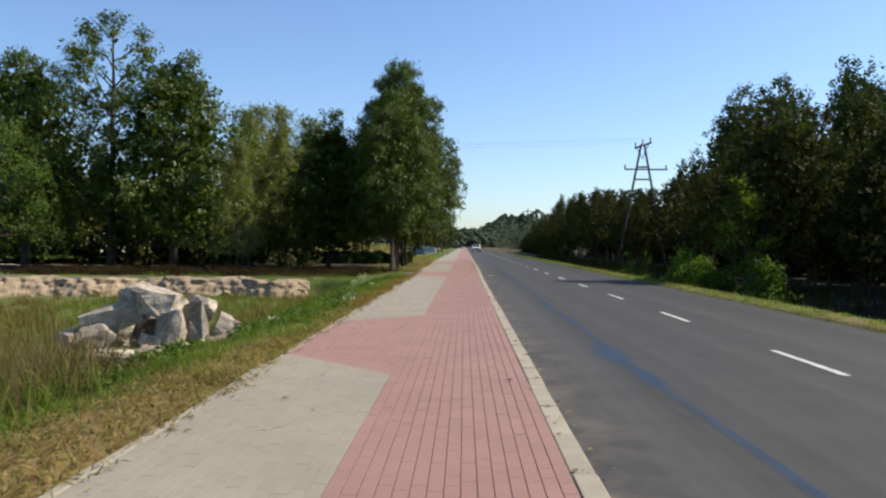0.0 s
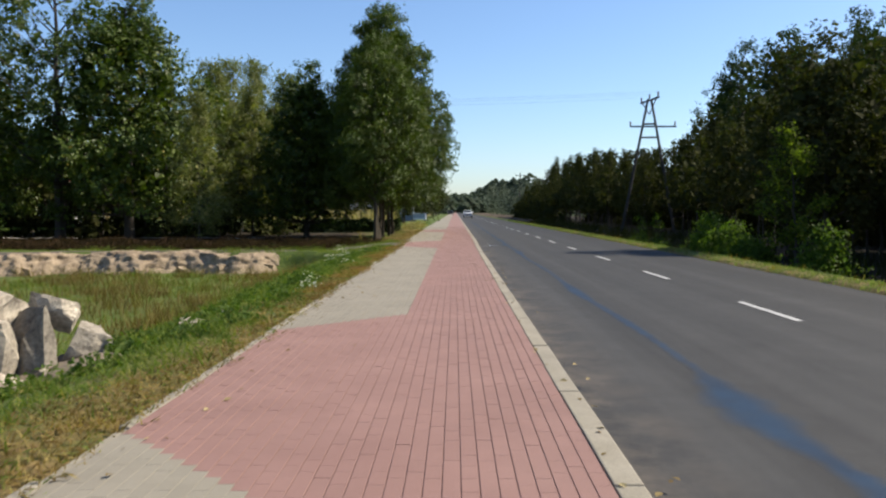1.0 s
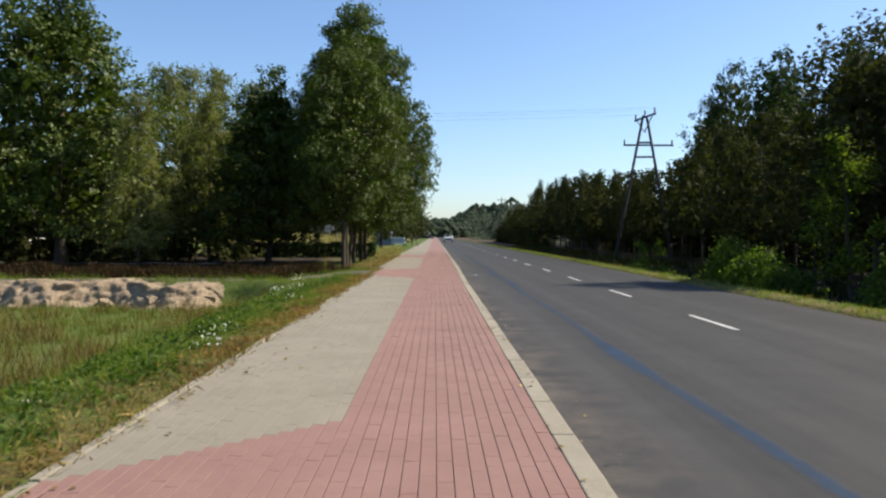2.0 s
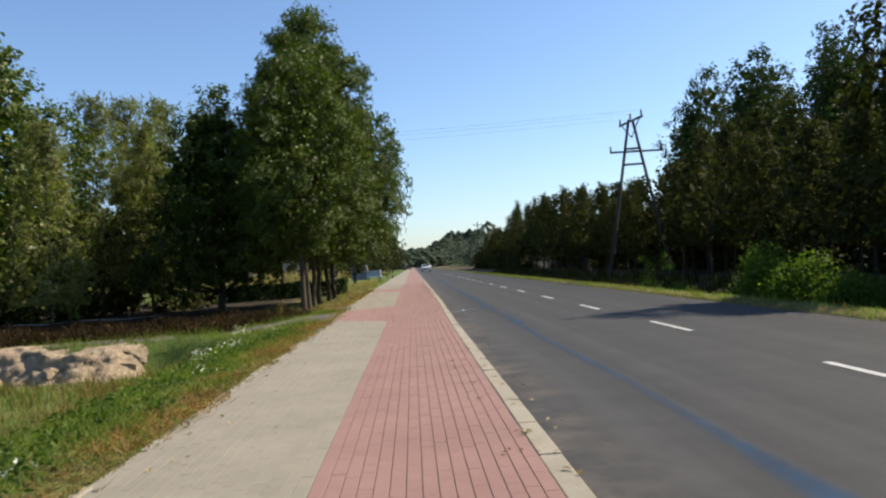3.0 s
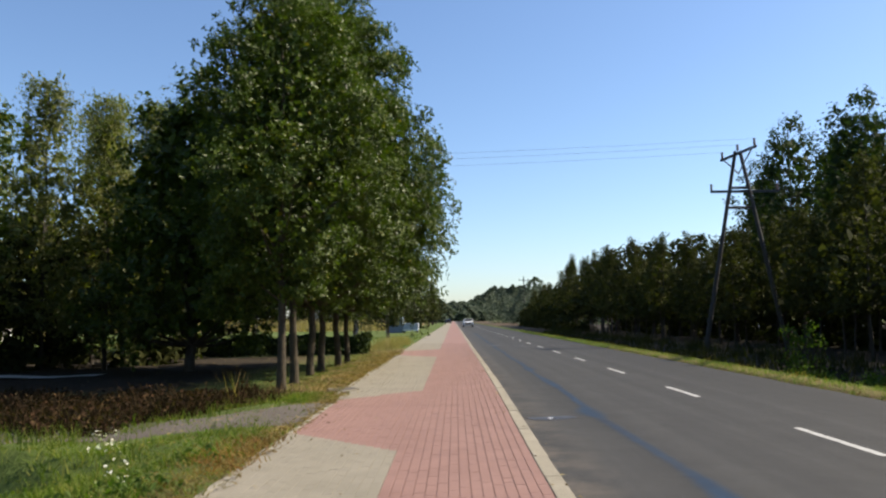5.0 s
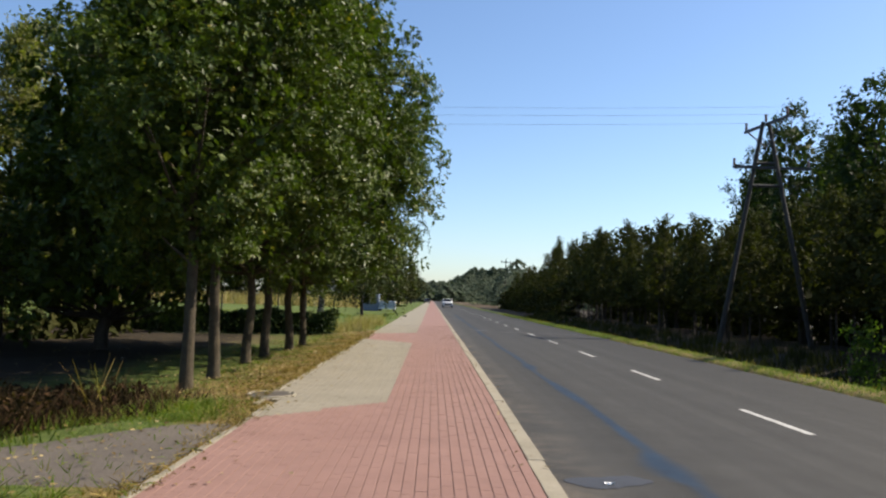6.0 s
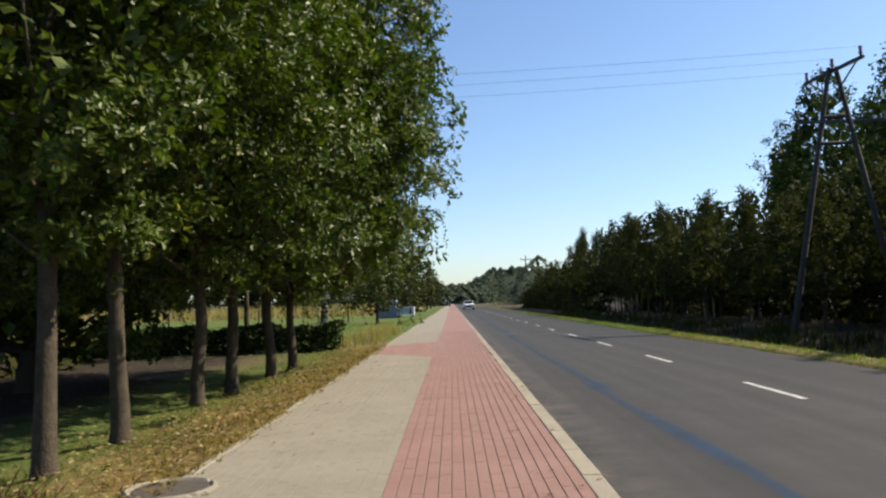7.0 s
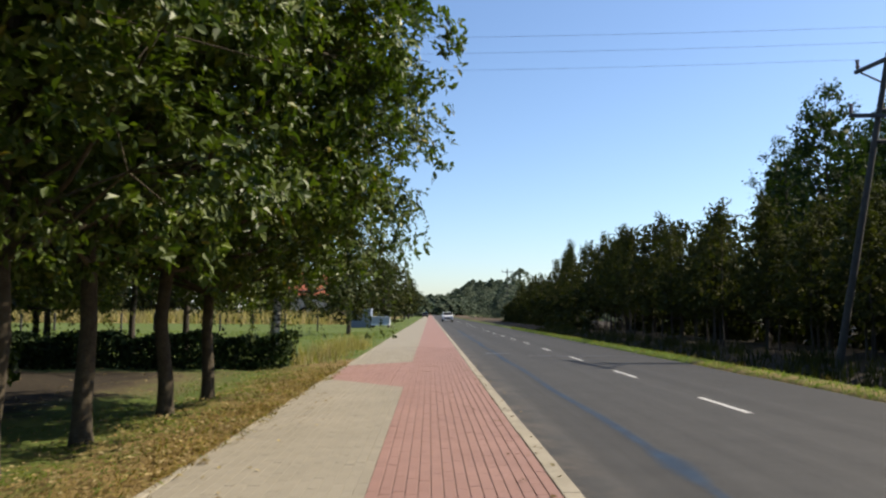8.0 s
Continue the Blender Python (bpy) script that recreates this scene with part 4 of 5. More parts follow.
# ---- far woods ----
def far_wood(name, label, rng, spots, leaf_size, per, material):
    """A distant belt of trees in one mesh: crowns of leaf tufts over dark stems."""
    cen = []
    for x, y, r, h in spots:
        u = rng.uniform(0, 1, per)
        az = rng.uniform(0, 2 * math.pi, per)
        e = r * crown_profile(u, 0.85, 2.0) * lumpy(az, u, x) * rng.uniform(0.5, 1.0, per) ** 0.4
        cen.append(np.stack([x + e * np.cos(az), y + e * np.sin(az), -0.2 + u * h], axis=1))
    cen = np.concatenate(cen)
    quads = leaf_quads(rng, cen, leaf_size, np.tile([0.2, -0.6, 0.5], (len(cen), 1)), 0.35, 0.8)
    tagged(new(name, mesh_of(name, quads.reshape(-1, 3), material=material)), label, "trees", kind="stuff")


rng = np.random.default_rng(101)
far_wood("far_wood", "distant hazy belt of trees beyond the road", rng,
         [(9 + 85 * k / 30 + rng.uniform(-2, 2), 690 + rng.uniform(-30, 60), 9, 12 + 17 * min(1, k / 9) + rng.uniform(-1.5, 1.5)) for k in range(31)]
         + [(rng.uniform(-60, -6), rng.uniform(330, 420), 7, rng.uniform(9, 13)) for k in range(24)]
         + [(rng.uniform(-4, 20), rng.uniform(520, 600), 8, rng.uniform(10, 14)) for k in range(14)], 1.9, 950, HAZED_LEAF)
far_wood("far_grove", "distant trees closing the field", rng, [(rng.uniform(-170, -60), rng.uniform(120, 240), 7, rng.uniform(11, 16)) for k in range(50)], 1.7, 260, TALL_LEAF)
far_wood("far_thicket", "wood beyond the young trees, paled by haze in its leaf colour", rng, [(rng.uniform(17, 70), rng.uniform(190, 330), 5, rng.uniform(8, 12)) for k in range(36)], 0.7, 800, HAZED_LEAF)


# ---- bushes, hedge ----
def make_bush(name, label, seed, size, leaf, n, leaf_size, m, tall=0.0, category="bush", aspect=0.62):
    """A bush: forked stems and leaves in clumps over an uneven dome."""
    rng = np.random.default_rng(seed)
    thing = empty(name, m, label, category)
    sx, sy, sz = size
    k = max(10, n // 40)
    az, u = rng.uniform(0, 2 * math.pi, k), rng.uniform(0.05, 1, k)
    e = np.sqrt(np.maximum(0.05, 1 - u ** 2.2)) * rng.uniform(0.35, 1.0, k) ** 0.5 * lumpy(az, u, seed)
    cen = np.stack([sx * e * np.cos(az), sy * e * np.sin(az), sz * u * lumpy(az * 2, u, seed + 1)], axis=1)
    tubes = [tube([(0.1 * c[0], 0.1 * c[1], -0.1), (0.5 * c[0], 0.5 * c[1], 0.55 * c[2]), tuple(c)], [0.03, 0.018, 0.006], 5) for c in cen[:14]]
    child("stem", join_tubes("stem", tubes, DARK_BARK), thing)
    i = np.repeat(np.arange(k), n // k)
    r = 0.22 * (sx + sy + sz) / 3 + 0.08
    out = rng.normal(size=(len(i), 3))
    pts = cen[i] + out * r * 0.5
    pts[:, 2] = np.maximum(pts[:, 2], 0.03)
    child("foliage", mesh_of("foliage", leaf_quads(rng, pts, leaf_size, out * 0.5, 0.7, aspect).reshape(-1, 3), material=leaf), thing)
    return thing


def on_ground(x, y, turn=0.0):
    return pose(x, y, float(ground_z(x, y)), 0, 0, turn)


make_bush("bush", "bright green leafy bush along the ditch", 201, (0.8, 1.6, 1.35), BUSH_LEAF, 4600, 0.12, on_ground(10.2, 35.6))
make_bush("bush", "bright green leafy bush along the ditch", 202, (0.8, 2.1, 1.2), BUSH_LEAF, 4600, 0.12, on_ground(9.9, 32.8))
make_bush("bush", "bright green leafy bush along the ditch", 210, (0.7, 1.4, 0.85), BUSH_LEAF, 3200, 0.11, on_ground(9.5, 29.8))
make_bush("bush", "pale leafy bush beneath a sapling", 203, (0.9, 1.0, 1.3), BUSH_LEAF, 2600, 0.12, on_ground(9.7, 24.6))
make_bush("bush", "low green weedy bush at the ditch", 204, (0.5, 1.5, 0.45), BUSH_LEAF, 2000, 0.09, on_ground(9.2, 40.6))
make_bush("bush", "low grassy green bush at the ditch", 205, (0.5, 1.8, 0.42), BUSH_LEAF, 2000, 0.08, on_ground(9.0, 43.4))
make_bush("bush", "tall weedy stalks with pale leaves by the pole", 206, (0.4, 0.6, 1.4), BUSH_LEAF, 420, 0.11, on_ground(9.6, 46.3))
make_bush("bush", "tall weedy stalks with pale leaves by the pole", 207, (0.22, 0.3, 2.0), BUSH_LEAF, 240, 0.11, on_ground(11.0, 47.8))
sapling = make_tree("sapling", "yellow-green sapling standing before the dark wood", 211, 4.9, 0.6, 1.15, SAPLING_LEAF, 110, 20, 0.13, DARK_BARK, 0.06, 0.9, 1.2, 0.36, limbs=14, lean=(-0.3, 0), sprigs=40)
place(sapling, 10.1, 27.2, -0.45, 0, 0.95, 0.90)
rng = np.random.default_rng(212)
for k, y in enumerate(np.arange(13, 20, 1.7)):
    put(young[k % 3], 12.5 + rng.uniform(-0.4, 0.5), y + rng.uniform(-0.5, 0.5), -0.4, rng.uniform(0, 360), 1.2, rng.uniform(0.38, 0.58))
put(wood_tree, 15.2, 27.0, -0.4, 33, 0.62, 0.85)
place(make_broadleaf("deciduous_tree", "broad dark tree leaning out over the ditch", 89, 7.7, 1.6, 2.4, OLIVE_LEAF, DARK_BARK, 0.12, 34, 9, 5, 4, 0.19, 0.7, 3.2, 0.45, 0.32, 0.7, 900, 0.4, 40, False), 12.1, 29.6, -0.4, 20)
put(young[2], 14.4, 27.4, -0.4, 133, 1.2, 1.1)


def build_hedge():
    rng = np.random.default_rng(221)
    thing = empty("hedge", pose(0, 0, 0), "low dark clipped hedge with a ragged end", "hedge")
    n = 15000
    x = rng.uniform(-16.0, -4.7, n)
    face = rng.integers(0, 3, n)
    w, h = rng.uniform(-0.6, 0.6, n), rng.uniform(0.02, 0.82, n)
    w = np.where(face == 0, np.sign(w) * 0.6, w)
    h = np.where(face == 1, 0.82, h)
    bumpy = 0.10 * np.sin(x * 2.3) + 0.07 * np.sin(x * 5.1 + 1)
    pts = np.stack([x, 59.0 + w + rng.normal(size=n) * 0.06, -0.2 + h * (1 + bumpy) + rng.normal(size=n) * 0.04], axis=1)
    child("foliage", mesh_of("foliage", leaf_quads(rng, pts, 0.13, None, 1.0, 0.7).reshape(-1, 3), material=HEDGE_LEAF), thing)
    tubes = [tube([(a, 59.0, -0.3), (a + 0.05, 59.05, 0.2), (a, 59.1, 0.5)], [0.03, 0.025, 0.01], 5) for a in np.arange(-15.8, -4.8, 0.45)]
    child("stem", join_tubes("stems", tubes, DARK_BARK), thing)


build_hedge()


# ---- rubble ----
def chunk(rng, sx, sy, sz, cuts=9):
    """A broken block: a box cut by random planes, with rough faces."""
    bm = bmesh.new()
    bmesh.ops.create_cube(bm, size=2.0)
    for _ in range(cuts):
        n = Vector(rng.normal(size=3)).normalized()
        geom = bm.verts[:] + bm.edges[:] + bm.faces[:]
        res = bmesh.ops.bisect_plane(bm, geom=geom, plane_co=n * rng.uniform(0.78, 1.15), plane_no=n, clear_outer=True)
        edges = [g for g in res["geom_cut"] if isinstance(g, bmesh.types.BMEdge)]
        if edges:
            bmesh.ops.holes_fill(bm, edges=edges)
    bmesh.ops.triangulate(bm, faces=bm.faces[:])
    bmesh.ops.subdivide_edges(bm, edges=bm.edges[:], cuts=3, use_grid_fill=True)
    off = Vector(rng.uniform(0, 50, 3))
    for v in bm.verts:
        v.co += v.co.normalized() * (0.10 * noise.fractal(v.co * 1.3 + off, 0.8, 2.0, 3) + 0.055 * noise.fractal(v.co * 5.0 + off, 0.6, 2.1, 4))
        v.co = Vector((v.co.x * sx / 2, v.co.y * sy / 2, v.co.z * sz / 2))
    return bm


def build_rubble():
    rng = np.random.default_rng(231)
    rows = ((-5.75, 10.0, 0.44, 0.96, 0.62, 0.34, 8, 12, -8), (-6.30, 9.85, 0.12, 0.86, 0.40, 0.36, 4, -20, 14), (-6.36, 9.45, -0.14, 0.50, 0.42, 0.32, 6, -6, 20),
            (-5.30, 9.75, -0.02, 0.42, 0.42, 0.58, 6, 10, 30), (-5.03, 10.0, 0.02, 0.28, 0.42, 0.62, -14, 8, 60), (-5.10, 10.55, 0.24, 0.5, 0.4, 0.30, -10, 16, 15), (-4.62, 10.3, -0.10, 0.36, 0.38, 0.40, 12, 26, 22),
            (-6.85, 9.7, -0.22, 0.46, 0.42, 0.28, 8, 8, -35), (-6.0, 9.1, -0.40, 0.85, 0.36, 0.16, 3, 4, 8), (-5.35, 9.2, -0.38, 0.40, 0.36, 0.22, 15, 0, 10), (-5.85, 10.75, -0.05, 0.8, 0.5, 0.7, 12, 0, 25),
            (-6.45, 10.5, -0.15, 0.6, 0.5, 0.5, -6, 5, 40), (-5.55, 9.75, -0.34, 0.42, 0.4, 0.30, 10, 14, 70), (-5.0, 9.45, -0.34, 0.26, 0.24, 0.2, 30, 10, 55), (-4.75, 9.8, -0.30, 0.22, 0.2, 0.16, 10, 30, 5),
            (-4.25, 12.6, -0.22, 0.45, 0.36, 0.18, 5, 5, 20), (-3.95, 13.4, -0.16, 0.3, 0.26, 0.12, 0, 5, 60))
    for x, y, z, sx, sy, sz, rx, ry, rz in rows:
        bm = chunk(rng, sx * 1.04, sy * 1.04, sz * 1.12)
        me = bpy.data.meshes.new("rubble_block")
        bm.to_mesh(me)
        bm.free()
        me.materials.append(ROCK)
        ob = new("rubble_block", me)
        ob.matrix_basis = pose(x, y, z, rx, ry, rz)
        tagged(ob, "broken pale concrete block on a heap in the grass", "rubble", "rubble heap")


build_rubble()
# loose soil the rubble was tipped on
us, vs = np.linspace(-1, 1, 40), np.linspace(-1, 1, 30)
U, V = np.meshgrid(us, vs)
x, y = -5.6 + 1.5 * U, 10.0 + 1.35 * V
lump = np.array([noise.fractal(Vector((a * 2.2, b * 2.2, 7.0)), 0.7, 2.0, 5) for a, b in zip(x.ravel(), y.ravel())]).reshape(x.shape)
z = ground_z(x, y) - 0.06 + (0.26 + 0.10 * lump) * np.clip(1 - U ** 2 - V ** 2, 0, 1) ** 0.7
i = np.arange(U.size).reshape(U.shape)
quads = np.stack([i[:-1, :-1], i[:-1, 1:], i[1:, 1:], i[1:, :-1]], axis=-1)
tagged(new("soil_mound", mesh_of("soil_mound", np.stack([x, y, z], axis=-1), quads, material=surface("tipped_soil", (0.098, 0.071, 0.045), (0.225, 0.18, 0.128), 2.5, 0.95, 30, 0.03), smooth=True)), "low mound of tipped brown soil under the rubble", "soil", kind="structure")


# clods and stones fallen from the bank
rng = np.random.default_rng(233)
verts, tris = [], []
for _ in range(34):
    x = rng.uniform(-20, -7.6)
    d = rng.uniform(-0.5, 1.0)
    q = rng.uniform(0.12, 0.34)
    bm = chunk(rng, q * 1.4, q, q * 0.8, 6)
    m = pose(x, float(bank_line(x)) + d, -1.02 + 0.42 * max(0.0, d), rng.uniform(-20, 20), rng.uniform(-20, 20), rng.uniform(0, 360))
    base = len(verts)
    bm.verts.index_update()
    verts += [m @ v.co for v in bm.verts]
    tris += [tuple(base + v.index for v in f.verts) for f in bm.faces]
    bm.free()
me = bpy.data.meshes.new("bank_clods")
me.from_pydata(verts, [], tris)
me.materials.append(SAND)
tagged(new("bank_clods", me), "fallen clods of brown earth along the bank", "earth", kind="stuff")


# ---- power pole ----
def build_pole():
    pole = empty("power_pole", pose(13.7, 61.0, -0.3), "dark two-legged wooden power pole with crossarms", "power pole")
    apex = (0.0, 0.0, 9.75)
    for side in (-1, 1):
        foot = (1.95 * side, 0.35 * -side, -0.3)
        top = (0.12 * side, 0.0, 9.95)
        mid = tuple((a + b) / 2 for a, b in zip(foot, top))
        tube_part("leg", [foot, mid, top], [0.12, 0.10, 0.085], POLE, pole, 10)
    tube_part("tie_beam", [(-0.62, 0.05, 7.1), (0.62, -0.05, 7.1)], [0.07, 0.07], POLE, pole, 6)
    tube_part("tie_beam", [(-0.45, 0.05, 8.1), (0.45, -0.05, 8.1)], [0.07, 0.07], POLE, pole, 6)
    part("crossarm", box_bm(-1.45, 2.0, -0.06, 0.06, 7.85, 7.97, 0.012), STEEL, pole)
    arm = part("crossarm", box_bm(-0.06, 0.06, -1.75, 1.75, 9.78, 9.90, 0.012), STEEL, pole, "", pose(0, 0, 0, 0, 0, 8))
    for y in (-1.6, 1.6):
        tube_part("brace", [(-0.08 * y, y, 9.8), (-0.02 * y, y * 0.45, 9.25), (0, 0, 8.8)], [0.035, 0.035, 0.035], STEEL, pole, 6)
    for (x, y, z) in ((0.22, -1.62, 9.9), (0.0, 0.0, 9.95), (-0.22, 1.62, 9.9)):
        tube_part("insulator", [(x, y, z), (x, y, z + 0.12), (x, y, z + 0.16), (x, y, z + 0.34)], [0.03, 0.08, 0.05, 0.07], CERAMIC, pole, 8)
    for x in (-1.4, 1.9):
        tube_part("insulator", [(x, 0, 7.95), (x, 0, 8.05), (x, 0, 8.1), (x, 0, 8.28)], [0.03, 0.07, 0.05, 0.06], CERAMIC, pole, 8)
    return pole


build_pole()
for (x, y, z) in ((13.92, 59.4, 9.95), (13.7, 61.0, 10.0), (13.48, 62.6, 9.95)):
    pts = [(x + (-46 - x) * s, y + 0.8 * s, z - 3.0 * s * (1 - s) + 0.3 * s) for s in np.linspace(0, 1, 25)]
    ob = new("power_line", join_tubes("power_line", [tube(pts, [0.0045] * 25, 5)], WIRE))
    tagged(ob, "thin bare overhead wire crossing the road", "cable", "overhead wires")
# the pole that carries the wires' other end, hidden behind the grove
far_pole = empty("power_pole", pose(-46, 61.8, -0.3), "plain dark wooden pole within the grove", "power pole")
tube_part("leg", [(0, 0, -0.3), (0, 0, 10.6)], [0.17, 0.12], POLE, far_pole, 10)
part("crossarm", box_bm(-0.06, 0.06, -1.8, 1.8, 10.4, 10.55, 0.012), STEEL, far_pole)

# further poles of another line
for x, y, h in ((18, 228, 12.6), (27, 250, 12.0)):
    mast = empty("power_pole", pose(x, y, -0.3), "slender distant power pole above the wood", "power pole")
    tube_part("leg", [(0, 0, -0.3), (0, 0, h)], [0.19, 0.12], POLE, mast, 8)
    part("crossarm", box_bm(-1.3, 1.3, -0.08, 0.08, h - 1.0, h - 0.82), STEEL, mast)
    for x2 in (-1.2, 0.0, 1.2):
        tube_part("insulator", [(x2, 0, h - 0.82), (x2, 0, h - 0.6), (x2, 0, h - 0.5)], [0.05, 0.09, 0.06], CERAMIC, mast, 6)


# ---- things along the far walkway ----
def build_container():
    c = empty("container", pose(-7.0, 118, -0.2), "blue-grey sheet metal container with a lower pale bay", "container")
    part("body", box_bm(-1.9, 0.1, -1.2, 1.2, 0.0, 1.85, 0.04), BLUE_SHEET, c)
    for k in range(7):
        part("rib", box_bm(-1.8 + k * 0.29, -1.72 + k * 0.29, -1.24, -1.197, 0.1, 1.75, 0.01), BLUE_SHEET, c)
    part("bay", box_bm(0.15, 2.0, -1.2, 1.2, 0.25, 1.15, 0.04), PALE_SHEET, c, "pale blue open bay")
    part("sill", box_bm(0.15, 2.0, -1.26, -1.203, 0.25, 0.42, 0.01), CAR_WHITE, c, "white lower sill")
    part("roof", box_bm(-2.0, 0.15, -1.3, 1.3, 1.853, 1.93, 0.02), PALE_SHEET, c)
    for x in (0.3, 1.85):
        part("foot", box_bm(x - 0.1, x + 0.1, -1.0, 1.0, 0.0, 0.245), IRON, c)


build_container()


def build_car(m, paint, label):
    car = empty("car", m, label, "car")
    bm = bmesh.new()
    prof = [(-2.05, 0.35), (-2.1, 0.75), (-1.95, 0.95), (-1.1, 1.0), (-0.55, 1.42), (0.9, 1.45), (1.65, 1.05), (2.0, 0.98), (2.08, 0.6), (2.05, 0.3)]
    ring = []
    for x in (-0.86, 0.86):
        ring.append([bm.verts.new((x * (0.82 if z > 1.2 else 1.0), y, z)) for y, z in prof])
    for i in range(len(prof) - 1):
        bm.faces.new((ring[0][i], ring[1][i], ring[1][i + 1], ring[0][i + 1]))
    bm.faces.new((ring[0][-1], ring[1][-1], ring[1][0], ring[0][0]))
    bm.faces.new(ring[0])
    bm.faces.new(list(reversed(ring[1])))
    bmesh.ops.recalc_face_normals(bm, faces=bm.faces[:])
    bmesh.ops.bevel(bm, geom=bm.edges[:], offset=0.05, segments=2, affect="EDGES")
    part("body", bm, paint, car)
    screen = bmesh.new()
    vs = [screen.verts.new(p) for p in ((-0.72, -1.12, 1.04), (0.72, -1.12, 1.04), (0.62, -0.62, 1.39), (-0.62, -0.62, 1.39))]
    screen.faces.new(vs)
    bmesh.ops.solidify(screen, geom=screen.faces[:], thickness=0.02)
    bmesh.ops.translate(screen, verts=screen.verts[:], vec=(0, -0.03, 0.03))
    part("windscreen", screen, GLASS_DARK, car)
    part("grille", box_bm(-0.5, 0.5, -2.13, -2.09, 0.5, 0.72, 0.01), RUBBER, car)
    for x in (-0.62, 0.62):
        part("headlight", box_bm(x - 0.17, x + 0.17, -2.12, -2.04, 0.72, 0.86, 0.02), PALE_SHEET, car)
    for x in (-0.78, 0.78):
        for y in (-1.3, 1.3):
            w = tube_part("wheel", [(x - 0.12, y, 0.31), (x + 0.12, y, 0.31)], [0.06, 0.06], STEEL, car, 10)
            tube_part("tyre", [(x - 0.11, y, 0.31), (x - 0.1, y, 0.31), (x + 0.1, y, 0.31), (x + 0.11, y, 0.31)], [0.24, 0.31, 0.31, 0.24], RUBBER, w, 16)
            tube_part("rim", [(x - 0.115, y, 0.31), (x + 0.115, y, 0.31)], [0.2, 0.2], STEEL, w, 12)
    return car


build_car(pose(1.9, 162, road_z(1.9)), CAR_WHITE, "white car with headlights driving on the road")
build_car(pose(-2.2, 255, -0.02), CAR_DARK, "dark car standing beside the road")


def build_house(m, w, d, h, roof_h, label):
    house = empty("house", m, label, "house")
    part("wall", box_bm(-w / 2, w / 2, -d / 2, d / 2, -0.3, h), PLASTER, house)
    bm = bmesh.new()
    a = [bm.verts.new(p) for p in ((-w / 2 - 0.4, -d / 2 - 0.5, h + 0.003), (w / 2 + 0.4, -d / 2 - 0.5, h + 0.003), (w / 2 + 0.4, d / 2 + 0.5, h + 0.003), (-w / 2 - 0.4, d / 2 + 0.5, h + 0.003), (-w / 2 - 0.4, 0, h + roof_h), (w / 2 + 0.4, 0, h + roof_h))]
    for f in ((0, 1, 5, 4), (2, 3, 4, 5), (0, 4, 3), (1, 2, 5), (3, 2, 1, 0)):
        bm.faces.new([a[i] for i in f])
    part("roof", bm, ROOF_RED, house)
    for x in (-w * 0.3, 0, w * 0.3):
        win = part("window", box_bm(x - 0.6, x + 0.6, -d / 2 - 0.06, -d / 2 - 0.004, 1.1, 2.4), PALE_WALL, house)
        part("pane", box_bm(x - 0.5, x + 0.5, -d / 2 - 0.075, -d / 2 - 0.063, 1.2, 2.3), GLASS_DARK, win)


build_house(pose(-21.5, 166, -0.2, 0, 0, 8), 9, 8, 4.2, 3.8, "plastered house with a red tiled roof behind trees")
build_house(pose(-50, 96, -0.2, 0, 0, -14), 10, 8, 3.0, 2.8, "pale plastered house half hidden by trees")


def build_shed():
    s = empty("shed", pose(-37.5, 62, -0.25, 0, 0, 20), "small whitish shed standing among the trees", "shed")
    part("wall", box_bm(-1.3, 1.3, -1.0, 1.0, -0.2, 2.0, 0.02), PALE_WALL, s)
    part("roof", box_bm(-1.5, 1.5, -1.2, 1.2, 2.003, 2.12, 0.02), STEEL, s)


build_shed()


def build_fence():
    f = empty("fence", pose(0, 0, 0), "row of weathered fence posts beyond the dry field", "fence")
    for k in range(22):
        x = -62 + k * 2.6
        y = 99 + 0.036 * (x + 60)
        part("post", box_bm(x - 0.06, x + 0.06, y - 0.06, y + 0.06, -0.3, 1.2), POLE, f)


build_fence()


def cover(name, label, x, y, r):
    bm = bmesh.new()
    bmesh.ops.create_cone(bm, cap_ends=True, segments=28, radius1=r, radius2=r * 0.97, depth=0.03)
    thing = empty(name, pose(x, y, 0.0), label, "manhole cover")
    part("lid", bm, IRON, thing, "", pose(0, 0, -0.002))
    v, q = tube([(r * 1.12 * math.cos(a), r * 1.12 * math.sin(a), -0.004) for a in np.linspace(0, 2 * math.pi, 29)], [0.03] * 29, 6)
    child("ring", mesh_of("ring", v, q, material=KERB), thing)


def build_scrap():
    """A crumpled paper scrap: a small sheet folded by noise."""
    bm = bmesh.new()
    bmesh.ops.create_grid(bm, x_segments=8, y_segments=8, size=0.032)
    for v in bm.verts:
        v.co.z = 0.025 + 0.025 * noise.noise(v.co * 40 + Vector((3, 1, 0)))
        v.co.x += 0.02 * noise.noise(v.co * 30)
    me = bpy.data.meshes.new("paper_scrap")
    bm.to_mesh(me)
    bm.free()
    me.materials.append(CAR_WHITE)
    ob = new("paper_scrap", me)
    ob.matrix_basis = pose(0.62, 33.35, road_z(0.62) - 0.012, 0, 0, 30)
    tagged(ob, "crumpled white paper scrap on the road's edge", "litter")


build_scrap()
cover("manhole_cover", "rusty round iron cover at the walkway's edge", -3.0, 37.9, 0.28)


